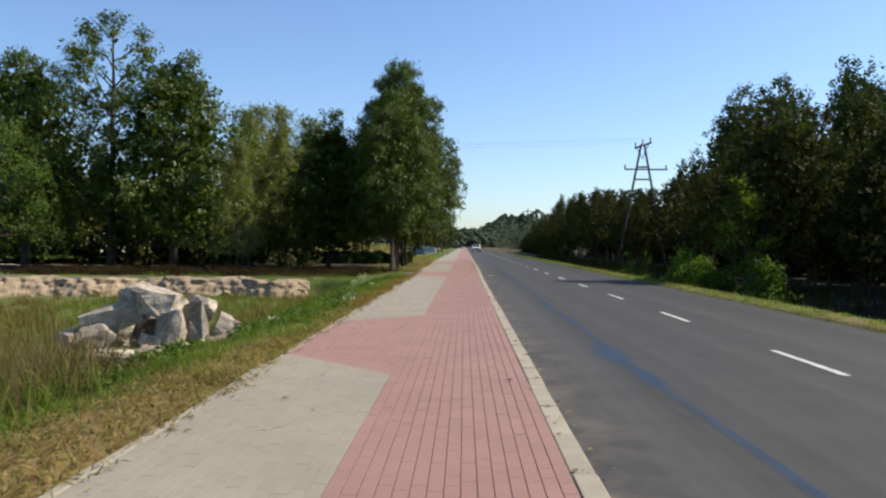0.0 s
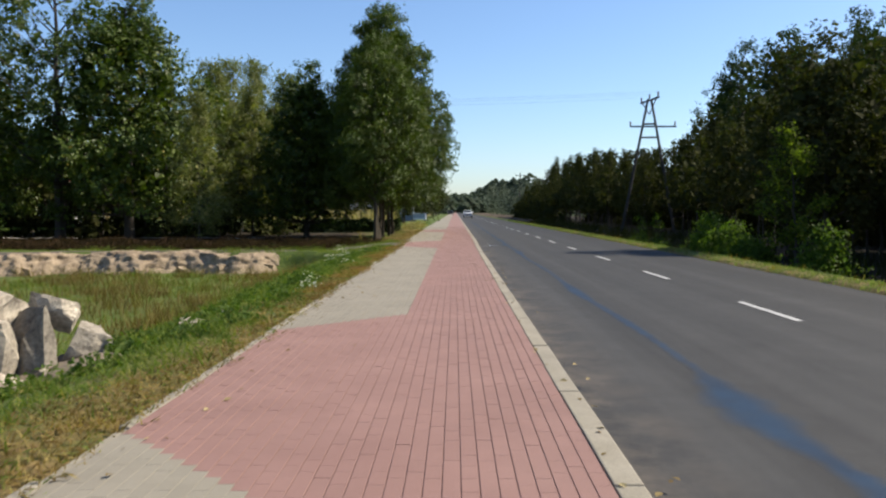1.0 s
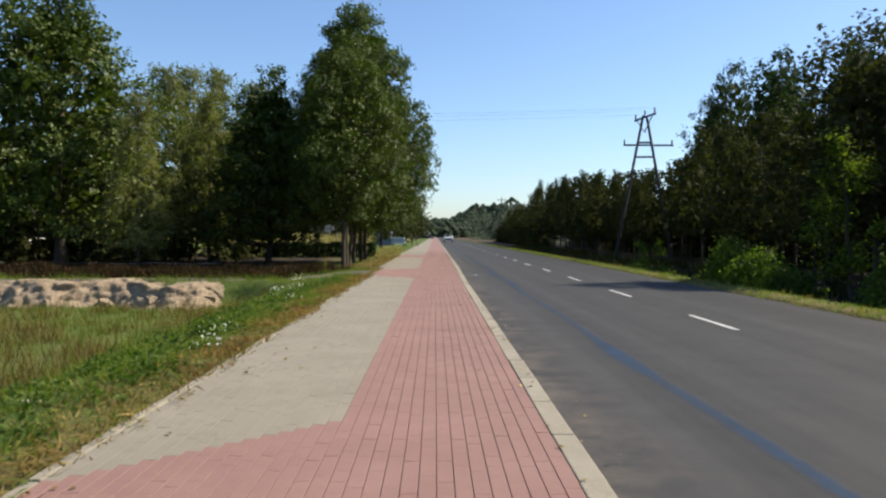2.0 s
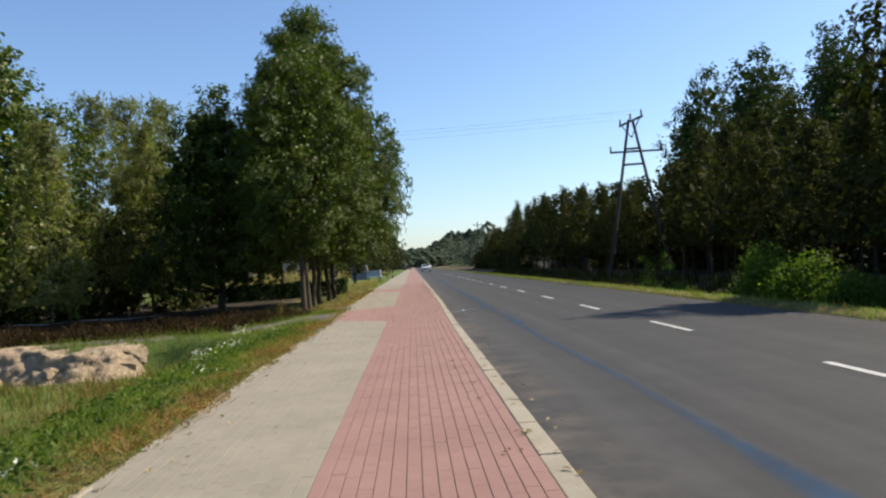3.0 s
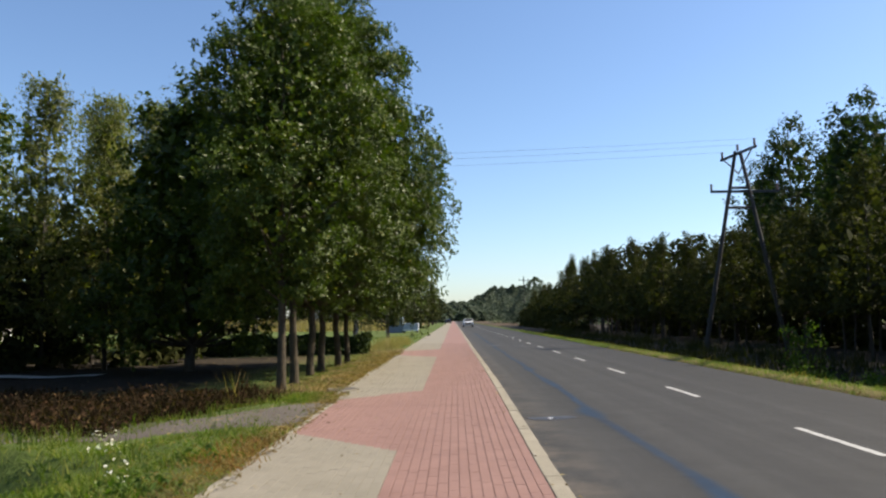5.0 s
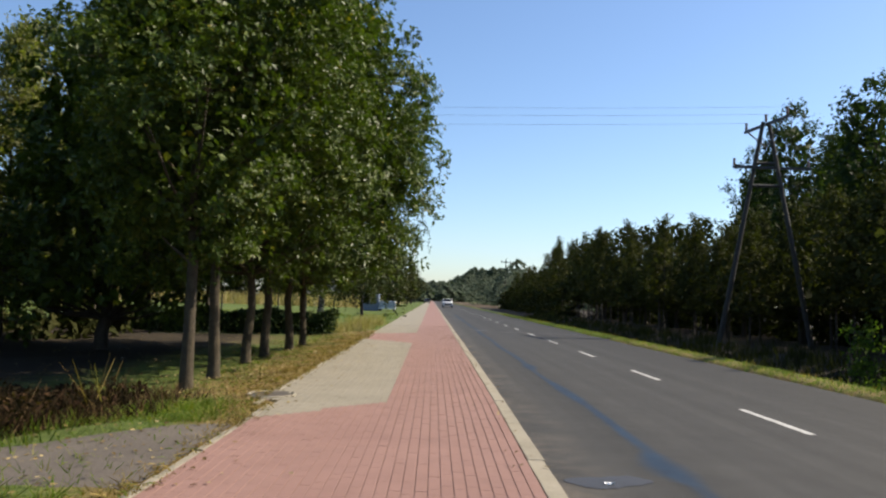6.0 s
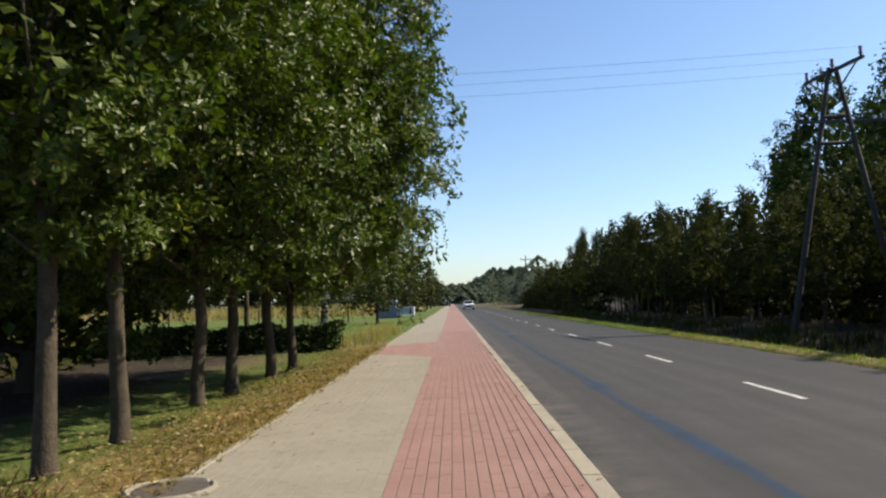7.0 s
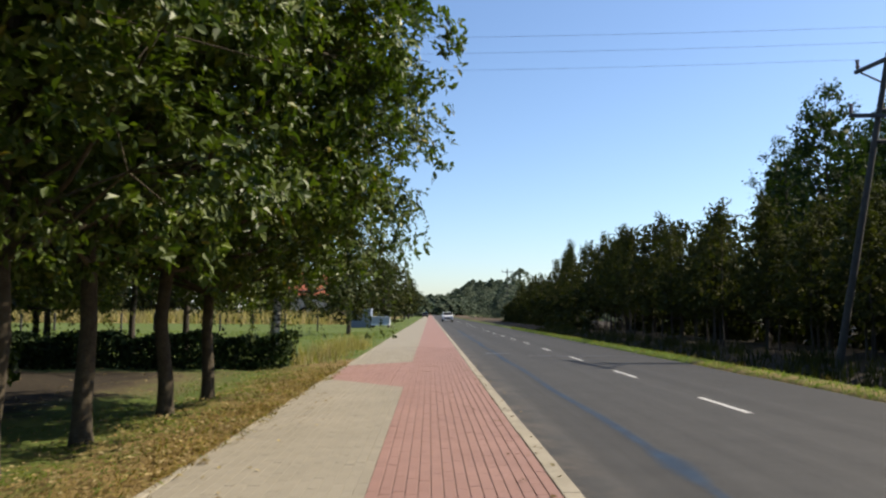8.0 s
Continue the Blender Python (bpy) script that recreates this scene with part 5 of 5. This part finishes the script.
# ---- grass, weeds, litter ----
def blades(name, label, rng, x, y, h, w, material, lean=0.35, category="grass", z=None):
    """Tapered blades rooted at (x, y), one mesh."""
    n = len(x)
    z = ground_z(x, y) - 0.01 if z is None else z
    a = rng.uniform(0, 2 * math.pi, n)
    d = np.stack([np.cos(a), np.sin(a), np.zeros(n)], axis=1)
    b = rng.uniform(0, 2 * math.pi, n)
    tipo = np.stack([np.cos(b), np.sin(b), np.zeros(n)], axis=1) * (h * lean * rng.uniform(0.2, 1.6, n))[:, None]
    root = np.stack([x, y, z], axis=1)
    up = np.zeros((n, 3))
    up[:, 2] = h
    wd = (w * rng.uniform(0.6, 1.4, n))[:, None]
    out = np.empty((n, 4, 3), dtype=np.float32)
    out[:, 0] = root - d * wd * 0.5
    out[:, 1] = root + d * wd * 0.5
    out[:, 2] = root + up + tipo + d * wd * 0.08
    out[:, 3] = root + up + tipo - d * wd * 0.08
    tagged(new(name, mesh_of(name, out.reshape(-1, 3), material=material)), label, category, kind="stuff")


def tufts(rng, n, x0, x1, y0, y1, per=9, spread=0.07):
    k = n // per
    cx, cy = rng.uniform(x0, x1, k), rng.uniform(y0, y1, k)
    return np.repeat(cx, per) + rng.normal(size=k * per) * spread, np.repeat(cy, per) + rng.normal(size=k * per) * spread


def near_heap(x, y):
    """Where the grass is trodden down round the rubble and before it."""
    return (y > 1) & (y < 13.0) & (x > -0.9 - 0.475 * (y + 2.6))


def keep(mask, *arrays):
    return [a[mask] for a in arrays]


rng = np.random.default_rng(301)


def off_track(x, y):
    return (y < 32.4) | (y > 35.6) | (x < -5.2) | (np.sin(x * 37.0 + y * 23.0) > 0.93)


def patch(x, y, size, seed):
    """Smooth blotches between 0 and 1 over the plan."""
    p, q = x / size, y / size
    v = np.sin(2.1 * p + 1.3 * q + seed) + np.sin(-1.7 * p + 2.4 * q + 2 * seed) + 0.7 * np.sin(4.3 * p - 3.1 * q + 3 * seed) + 0.5 * np.sin(6.1 * p + 5.3 * q + 5 * seed)
    return np.clip(0.5 + 0.28 * v, 0, 1)


def edge_of(y):
    """How far the dry margin reaches from the walkway's edge."""
    return 0.62 + 0.85 * (1 - smooth(5.0, 9.5, y)) + 0.30 * np.sin(y * 0.8) * np.sin(y * 0.31 + 1) + 0.3 * smooth(37, 40, y)


x, y = tufts(rng, 90000, -6.2, -2.80, -1, 57)
off = walk_left(y) - x
lush = patch(x, y, 0.9, 1.0)
x, y, off, lush = keep((rng.uniform(0, 1, len(x)) < np.clip(0.10 + 1.3 * smooth(0.4, 1.15, off / edge_of(y)) * (0.35 + 0.65 * lush), 0, 1)) & (off > 0) & off_track(x, y) & ((y < 37) | (rng.uniform(0, 1, len(x)) < 0.20)), x, y, off, lush)
blades("verge_grass", "green grass along the walkway", rng, x, y, rng.uniform(0.03, 0.11, len(x)) * (0.55 + 0.9 * lush) * np.where(y > 37, 0.55, 1.0), 0.016, GRASS, 0.9)
x, y = tufts(rng, 70000, -4.7, -2.76, -1, 57, spread=0.08)
off = walk_left(y) - x
x, y, off = keep((rng.uniform(0, 1, len(x)) < np.clip(1.25 - off / edge_of(y), 0.05, 1) * (0.35 + 0.65 * patch(x, y, 0.6, 4.0))) & ((off > 0) | ((off > -0.06) & (patch(x, y, 0.35, 7.0) > 0.6))), x, y, off)
x, y, off = keep(off_track(x, y) | (x > -3.1), x, y, off)
blades("dry_verge_grass", "straw-coloured dry grass at the walkway's edge", rng, x, y, rng.uniform(0.02, 0.08, len(x)) * np.where(off > 0.02, 1.0, 0.4), 0.012, DRY_GRASS, 1.1, z=np.where(off > 0.03, ground_z(x, y) - 0.005, 0.002))
x, y = tufts(rng, 22000, -4.6, -2.84, -1, 33, spread=0.10)
x, y = keep(rng.uniform(0, 1, len(x)) < np.clip(1.3 - (walk_left(y) - x) / edge_of(y), 0, 1) * patch(x, y, 0.8, 2.0), x, y)
blades("brown_verge_grass", "withered brown grass lying at the walkway's edge", rng, x, y, rng.uniform(0.02, 0.08, len(x)), 0.012, RUSSET_GRASS, 1.4, z=np.where(x < WALK_L - 0.03, ground_z(x, y) - 0.004, 0.002))
AMBER_GRASS = leaf_material("amber_grass", [(0.0, (0.13, 0.060, 0.022)), (0.6, (0.22, 0.115, 0.042)), (1.0, (0.33, 0.20, 0.08))], 0.3, 0.7, 0.1)
x, y = tufts(rng, 20000, -4.2, -2.84, 14, 31.5, spread=0.10)
x, y = keep(rng.uniform(0, 1, len(x)) < np.clip(1.15 - (walk_left(y) - x) / 0.75, 0, 1) * smooth(0.25, 0.6, patch(x, y, 1.1, 9.0)), x, y)
blades("amber_verge_grass", "orange-brown scorched grass along the walkway", rng, x, y, rng.uniform(0.02, 0.09, len(x)), 0.013, AMBER_GRASS, 1.2, z=np.where(x < WALK_L - 0.03, ground_z(x, y) - 0.004, 0.002))
x, y = tufts(rng, 34000, -17, -5.2, 2, 30, spread=0.14)
x, y = keep(rng.uniform(0, 1, len(x)) < smooth(0.40, 0.62, patch(x, y, 1.9, 3.0)), x, y)
blades("hollow_grass", "long brownish grass in the hollow", rng, x, y, rng.uniform(0.12, 0.46, len(x)) * np.where(near_heap(x, y), 0.4, 1.0), 0.016, RUSSET_GRASS, 0.5)
x, y = tufts(rng, 40000, -15, -4.6, 1, 36, spread=0.14)
x, y = keep(rng.uniform(0, 1, len(x)) < 1.15 - smooth(0.42, 0.66, patch(x, y, 1.9, 3.0)), x, y)
blades("hollow_sward", "green grass in the hollow", rng, x, y, rng.uniform(0.05, 0.24, len(x)) * np.where(near_heap(x, y), 0.6, 1.0), 0.016, GRASS, 0.4)
DEAD_WEED = leaf_material("dead_weed", [(0.0, (0.066, 0.043, 0.025)), (0.6, (0.118, 0.082, 0.045)), (1.0, (0.19, 0.15, 0.085))], 0.3)
RUSTY_WEED = leaf_material("rusty_weed", [(0.0, (0.016, 0.014, 0.009)), (0.5, (0.030, 0.021, 0.014)), (0.85, (0.060, 0.034, 0.022)), (1.0, (0.11, 0.075, 0.04))], 0.2, 0.8, 0.0)
x, y = tufts(rng, 34000, -22, -4.55, 32.9, 39.2, per=14, spread=0.2)
inside = (x < -4.75 - 0.9 * smooth(33.3, 36.5, 36.5 - y + 33.3)) & (y > 33.1 + 0.25 * np.sin(2.3 * x) + 0.15 * np.sin(5.1 * x + 1)) & (y < 38.7 + 0.4 * np.sin(1.7 * x))
x, y = keep(inside & (rng.uniform(0, 1, len(x)) < 0.35 + patch(x, y, 0.9, 6.0)), x, y)
tall = (0.5 + 0.6 * patch(x, y, 0.8, 2.5)) * (1 - 0.5 * smooth(36.5, 38.5, y))
blades("dead_weeds", "reddish-brown dead weeds along the dirt track", rng, x, y, rng.uniform(0.12, 0.52, len(x)) * tall, 0.020, RUSTY_WEED, 0.8)
pick = rng.uniform(0, 1, len(x)) < 0.9
px, py, ph = keep(pick, x, y, tall)
pts = np.stack([px, py, ground_z(px, py) + ph * rng.uniform(0.02, 0.42, len(px))], axis=1)
tagged(new("dead_weed_leaves", mesh_of("dead_weed_leaves", leaf_quads(rng, pts, 0.085, None, 0.8, 0.55).reshape(-1, 3), material=RUSTY_WEED)), "withered dark leaves on the tangled dead weeds", "weeds", kind="stuff")
x, y = rng.uniform(-5.05, -4.80, 9), rng.uniform(36.7, 37.2, 9)
blades("reed_leaves", "long pale green blades rising from the dead weeds", rng, x, y, rng.uniform(0.45, 0.72, 9), 0.026, DRY_GRASS, 0.55)
x, y = tufts(rng, 12000, -18, -3.2, 35.6, 37.4, spread=0.12)
x, y = np.append(x, x[:5000] - 2.4), np.append(y, y[:5000] - 3.6 + 0.1 * x[:5000] * 0.3)
blades("track_grass", "green grass fringe of the dirt track", rng, x, y, rng.uniform(0.02, 0.08, len(x)), 0.016, GRASS, 0.8)
x, y = tufts(rng, 2600, -7.0, -4.0, 35.7, 38.0, per=12, spread=0.2)
blades("track_weeds", "reddish-brown withered weeds at the track's corner", rng, x, y, rng.uniform(0.04, 0.26, len(x)), 0.016, RUSTY_WEED, 1.0)
x, y = tufts(rng, 6400, -7.6, -4.5, 3.4, 9.0, per=14, spread=0.15)
x, y = keep(x < -0.75 - 0.46 * (y + 2.6), x, y)
blades("tall_dry_weeds", "tall dry brown weed stalks by the rubble", rng, x, y, rng.uniform(0.15, 0.95, len(x)), 0.011, DEAD_WEED, 0.45)
x, y = tufts(rng, 2400, -7.8, -4.2, 3.0, 9.0, per=10, spread=0.2)
x, y = keep(x < -0.65 - 0.46 * (y + 2.6), x, y)
blades("tall_green_weeds", "tall green grass among dry weeds by the rubble", rng, x, y, rng.uniform(0.15, 0.6, len(x)), 0.014, GRASS, 0.6)
x, y = tufts(rng, 24000, 6.38, 6.98, 6, 110, spread=0.06)
blades("far_verge_grass", "sunlit pale green grass along the road's far edge", rng, x, y, rng.uniform(0.03, 0.09, len(x)), 0.016, PALE_GRASS)
x, y = tufts(rng, 1200, 6.36, 7.1, 6, 110, spread=0.08)
blades("far_verge_straw", "dry grass stems along the road's far edge", rng, x, y, rng.uniform(0.05, 0.15, len(x)), 0.018, DRY_GRASS)
x, y = tufts(rng, 14000, 7.8, 12.5, 10, 120, spread=0.16)
x, y = keep((y < 28) | (y > 38) | (x > 8.6), x, y)
blades("ditch_weeds", "dark weeds in the ditch before the wood", rng, x, y, rng.uniform(0.15, 0.5, len(x)) * (0.6 + 0.7 * smooth(8.0, 9.5, x)), 0.04, WOOD_LEAF)
x, y = tufts(rng, 20000, -46, -3.4, 59.8, 100, spread=0.35)
blades("field_grass", "green meadow grass beyond the hedge", rng, x, y, rng.uniform(0.03, 0.10, len(x)), 0.05, GRASS)
x, y = tufts(rng, 11000, -95, -9, 138, 158, spread=0.5)
blades("straw_field", "tall bleached grass of the dry field", rng, x, y, rng.uniform(0.9, 2.0, len(x)), 0.11, STRAW)
x, y = tufts(rng, 1100, -5.0, -3.4, 58, 70, per=14, spread=0.18)
blades("straw_tufts", "tall bleached grass tufts beside the walkway", rng, x, y, rng.uniform(0.25, 0.65, len(x)), 0.02, STRAW, 0.3)


def flat_bits(name, label, rng, x, y, size, material, z=None, lift=0.012, category="leaves"):
    n = len(x)
    zz = (ground_z(x, y) + 0.02 if z is None else z) + lift * rng.uniform(0.3, 1.2, n)
    up = np.tile([0.0, 0.0, 2.2], (n, 1))
    tagged(new(name, mesh_of(name, leaf_quads(rng, np.stack([x, y, zz], axis=1), size, up, 0.5, 0.7).reshape(-1, 3), material=material)), label, category, kind="stuff")


def thatch(name, label, rng, x, y, size, material, z):
    """Withered stems lying flat in a mat."""
    n = len(x)
    way = rng.normal(size=(n, 3)) * np.array([1.0, 1.0, 0.15])
    c = np.stack([x, y, z + rng.uniform(0.004, 0.03, n)], axis=1)
    tagged(new(name, mesh_of(name, leaf_quads(rng, c, size, np.tile([0.0, 0.0, 2.0], (n, 1)), 0.6, 0.13, 0.0, way * 3).reshape(-1, 3), material=material)), label, "dry grass", kind="stuff")


for name, label, count, seed, mat in (("straw_thatch", "mat of lying straw at the walkway's edge", 30000, 4.0, DRY_GRASS), ("brown_thatch", "mat of withered brown stems at the walkway's edge", 22000, 9.0, RUSSET_GRASS), ("green_thatch", "lying green grass leaves in the verge", 26000, 14.0, GRASS)):
    x, y = rng.uniform(-5.0, -2.66, count), rng.uniform(-1, 57, count)
    off = walk_left(y) - x
    dry_part = np.clip(1.3 - off / edge_of(y), 0.04, 1) if seed < 12 else 0.35 + 0.65 * smooth(0.3, 1.1, off / edge_of(y))
    over = (off > 0.02) | ((off > -0.13) & (patch(x, y, 0.30, 7.0) * patch(x, y, 1.7, 2.0) > 0.42))
    x, y, off = keep((rng.uniform(0, 1, count) < dry_part * (0.25 + 0.75 * patch(x, y, 0.7, seed))) & over & (off_track(x, y) | (x > -3.0)), x, y, off)
    thatch(name, label, rng, x, y, 0.11, mat, np.where(off > 0.09, ground_z(x, y), 0.004))
n = 4600
x, y = -3.02 - np.abs(rng.normal(size=n)) * np.where(rng.uniform(0, 1, n) < 0.7, 1.5, 4.0), rng.uniform(37, 58, n)
flat_bits("leaf_litter", "fallen dry leaves under the oaks", rng, x, y, 0.055, LITTER, lift=0.03)
n = 170
x, y = -2.75 + np.abs(rng.normal(size=n)) * 0.35, rng.uniform(0, 58, n)
flat_bits("path_litter", "dry leaf bits scattered on the walkway", rng, x, y, 0.05, LITTER, np.full(n, 0.006), 0.006)
n = 46
x, y = rng.uniform(-0.35, 0.18, n), rng.uniform(0, 58, n)
flat_bits("twigs", "dark broken twigs on the kerb", rng, np.repeat(x, 4) + rng.normal(size=n * 4) * 0.05, np.repeat(y, 4) + rng.normal(size=n * 4) * 0.02, 0.036, DEAD_WEED, np.full(n * 4, 0.008), 0.01)
n = 160
x, y = rng.uniform(-0.02, 0.35, n), rng.uniform(0, 58, n)
flat_bits("kerb_litter", "dry leaf bits along the kerb", rng, x, y, 0.05, LITTER, np.full(n, 0.006), 0.006)


n = 170
x, y = rng.uniform(-5.4, -2.95, n), rng.uniform(31.9, 36.1, n)
flat_bits("track_debris", "pale grit and leaf bits on the bare track", rng, x, y, 0.05, LITTER, lift=0.012)


def weed_patches(name, label, rng, spots, material, leaf_size, per, spread, tall):
    pts = []
    for x, y in spots:
        p = rng.normal(size=(per, 3)) * np.array([spread, spread, 1])
        px, py = x + p[:, 0], y + p[:, 1]
        pts.append(np.stack([px, py, ground_z(px, py) + tall * rng.uniform(0.1, 1.0, per) * np.exp(-(p[:, 0] ** 2 + p[:, 1] ** 2) / (2 * spread ** 2))], axis=1))
    pts = np.concatenate(pts)
    tagged(new(name, mesh_of(name, leaf_quads(rng, pts, leaf_size, None, 0.8, 0.55).reshape(-1, 3), material=material)), label, "weeds", kind="stuff")


spots = [(rng.uniform(-5.6, -4.2), rng.uniform(0.5, 9)) for _ in range(14)] + [(rng.uniform(-5.4, -3.4), rng.uniform(9, 31)) for _ in range(84)] + [(rng.uniform(-4.6, -3.4), rng.uniform(10, 16)) for _ in range(16)]
weed_patches("verge_weeds", "leafy green weeds in the verge", rng, spots, WEED_LEAF, 0.07, 80, 0.17, 0.22)
spots = [(rng.uniform(-6.4, -4.6), rng.uniform(4.0, 7.8)) for _ in range(30)]
weed_patches("dry_weed_clumps", "russet withered weeds by the rubble", rng, spots, DEAD_WEED, 0.06, 90, 0.16, 0.55)
spots = [(rng.uniform(-6.9, -4.6), rng.uniform(4.5, 8.9)) for _ in range(22)]
weed_patches("heap_weeds", "dark green weeds around the rubble", rng, spots, WEED_LEAF, 0.09, 120, 0.22, 0.30)
spots = [(-4.62 + rng.normal() * 0.16, 26.3 + rng.normal() * 0.16) for _ in range(9)] + [(-4.42 + rng.normal() * 0.12, 27.6 + rng.normal() * 0.2) for _ in range(7)] + [(-4.4 + rng.normal() * 0.2, 29.0 + rng.normal() * 0.3) for _ in range(2)]
spots += [(-5.1 + rng.normal() * 0.12, 31.8 + rng.normal() * 0.1) for _ in range(3)] + [(rng.uniform(-3.6, -3.15), rng.uniform(15.5, 18.5)) for _ in range(4)] + [(rng.uniform(-4.4, -3.5), rng.uniform(19.5, 24)) for _ in range(1)]
weed_patches("daisies", "white daisy heads in the verge", rng, spots, PETAL, 0.046, 18, 0.11, 0.34)


# ---- kerb, edging and pavers ----
kerb = empty("kerb", Matrix(), "pale concrete kerb between the cycle path and the road", "kerb", kind="structure")
bm = box_bm(0.005, 0.155, 0.002, 0.998, -0.22, 0.004, 0.010)
kme = bpy.data.meshes.new("kerbstone")
bm.to_mesh(kme)
bm.free()
kme.materials.append(KERB)
krng = np.random.default_rng(401)
for k in range(-6, 110):
    ob = child("kerbstone", kme, kerb)
    ob.matrix_basis = pose(krng.normal() * 0.003 + float(kerb_shift(k + 0.5)), k, krng.normal() * 0.003, 0, krng.normal() * 0.3, krng.normal() * 0.1)
child("kerb_run", mesh_of("kerb_run", [(0.07, 110, 0.0), (0.22, 110, 0.0), (0.22, 1400, 0.0), (0.07, 1400, 0.0), (0.22, 110, -0.15), (0.22, 1400, -0.15)], faces=[(0, 1, 2, 3), (1, 4, 5, 2)], material=KERB), kerb)
edging = empty("edging", Matrix(), "narrow concrete edging along the walkway", "edging", kind="structure")
bm = box_bm(WALK_L - 0.075, WALK_L - 0.004, 0.006, 0.994, -0.22, 0.006, 0.01)
eme = bpy.data.meshes.new("edging_stone")
bm.to_mesh(eme)
bm.free()
eme.materials.append(KERB)
for k in range(-6, 110):
    ob = child("edging_stone", eme, edging)
    ob.matrix_basis = pose(krng.normal() * 0.004 + float(walk_left(k + 0.5)) - WALK_L, k, krng.normal() * 0.005 - 0.003, 0, 0, krng.normal() * 0.05)

CROSSINGS = ((5.5, 6.9, 10.9, 12.4), (30.45, 31.85, 36.0, 37.45), (51.4, 52.9, 57.2, 58.7))


def is_red(x, y):
    """The red paving: the cycle strip and the crossings, which narrow away from it."""
    red = x > RED_L
    s = np.clip((RED_L - x) / (RED_L - WALK_L), 0, 1)
    for a, b, c, d in CROSSINGS:
        red = red | ((y > a + (b - a) * s) & (y < d + (c - d) * s))
    return red


walkway = empty("walkway", Matrix(), "block-paved walkway with a red cycle strip and grey footway", "pavement", kind="structure")
bm = box_bm(WALK_L, 0.003, -8, 37.4, -0.2, -0.006)
box_bm(WALK_L * 16 / 15, 0.07, 37.4, 112, -0.2, -0.006, bm=bm)
part("bedding", bm, JOINT_SAND, walkway, "dark sand in the joints between the blocks")
PW, PL, NEAR_Y, FAR_Y = 0.0945, 0.189, -6.0, 68.0
prng = np.random.default_rng(402)
cols = np.arange(0, 32)
rows = np.arange(int((FAR_Y - NEAR_Y) / PL) + 1)
C, R = np.meshgrid(cols, rows)
cx = -(C + 0.5) * (-WALK_L / 30.0)
cw = -WALK_L / 30.0
cy = NEAR_Y + (R + 0.5 * (C % 2)) * PL
cx, cy = cx.ravel(), cy.ravel()
cx, cy = keep(cx > walk_left(cy), cx, cy)
red = is_red(cx, cy)
cx = cx + kerb_shift(cy) * np.clip((cx - RED_L) / -RED_L, 0, 1)
piece = ((cy > 7.4) & (cy < 11.2) & (cx > -1.42) & red) | ((cy > 13.0) & (cy < 16.8) & ~red)

for colour in (True, False):
    extra = np.flatnonzero(piece & (red == colour))[300:]
    piece[extra] = False


def paver_block(bx, by, bz, jx=0.0030, jy=0.0004, ch=0.0018):
    """Corners of a paving block with a chamfered rim, top at bz."""
    hx, hy = cw / 2 - jx, PL / 2 - jy
    low = [(-hx, -hy, -0.03), (hx, -hy, -0.03), (hx, hy, -0.03), (-hx, hy, -0.03)]
    rim = [(sx, sy, -ch) for sx, sy, _ in low]
    top = [(sx - math.copysign(min(ch, jx), sx), sy - math.copysign(0.0002, sy), 0.0) for sx, sy, _ in low]
    return np.array(low + rim + top) + np.array([bx, by, bz])


PAVER_FACES = np.array([(0, 1, 5, 4), (1, 2, 6, 5), (2, 3, 7, 6), (3, 0, 4, 7), (4, 5, 9, 8), (5, 6, 10, 9), (6, 7, 11, 10), (7, 4, 8, 11), (8, 9, 10, 11)])


def paver_field(name, label, sel, material, gap):
    bx, by = cx[sel], cy[sel]
    n = len(bx)
    proto = paver_block(0, 0, 0, gap)
    off = np.stack([bx, by, prng.normal(size=n) * 0.0005], axis=1)
    tilt = prng.normal(size=(n, 2)) * 0.0015
    v = proto[None] + off[:, None]
    v[:, :, 2] += proto[None, :, 0] * tilt[:, :1] + proto[None, :, 1] * tilt[:, 1:] * 0.6
    q = PAVER_FACES[None] + (np.arange(n) * 12)[:, None, None]
    ob = child(name, mesh_of(name, v.reshape(-1, 3), q.reshape(-1, 4), material=material), walkway, label)
    tagged(ob, kind="stuff")


paver_field("red_pavers", "red concrete paving blocks", red & ~piece, RED_PAVER, 0.0023)
paver_field("grey_pavers", "sandy grey concrete paving blocks", ~red & ~piece, GREY_PAVER, 0.0009)
for colour, mat in ((True, RED_PAVER_PIECE), (False, GREY_PAVER_PIECE)):
    pm = mesh_of("paving_block", paver_block(0, 0, 0, 0.0023 if colour else 0.0009), PAVER_FACES, material=mat)
    for bx, by in zip(cx[piece & (red == colour)][:300], cy[piece & (red == colour)][:300]):
        ob = child("paving_block", pm, walkway)
        ob.matrix_basis = pose(bx, by, prng.normal() * 0.0005, prng.normal() * 0.08, prng.normal() * 0.08, 0)
for x0, x1, mat, nm in ((RED_L, 0.065, RED_PAVER, "red_run"), (WALK_L * 16 / 15, RED_L, GREY_PAVER, "grey_run")):
    child(nm, mesh_of(nm, [(x0, FAR_Y, -0.001), (x1, FAR_Y, -0.001), (x1, 1400, -0.001), (x0, 1400, -0.001)], material=mat), walkway)
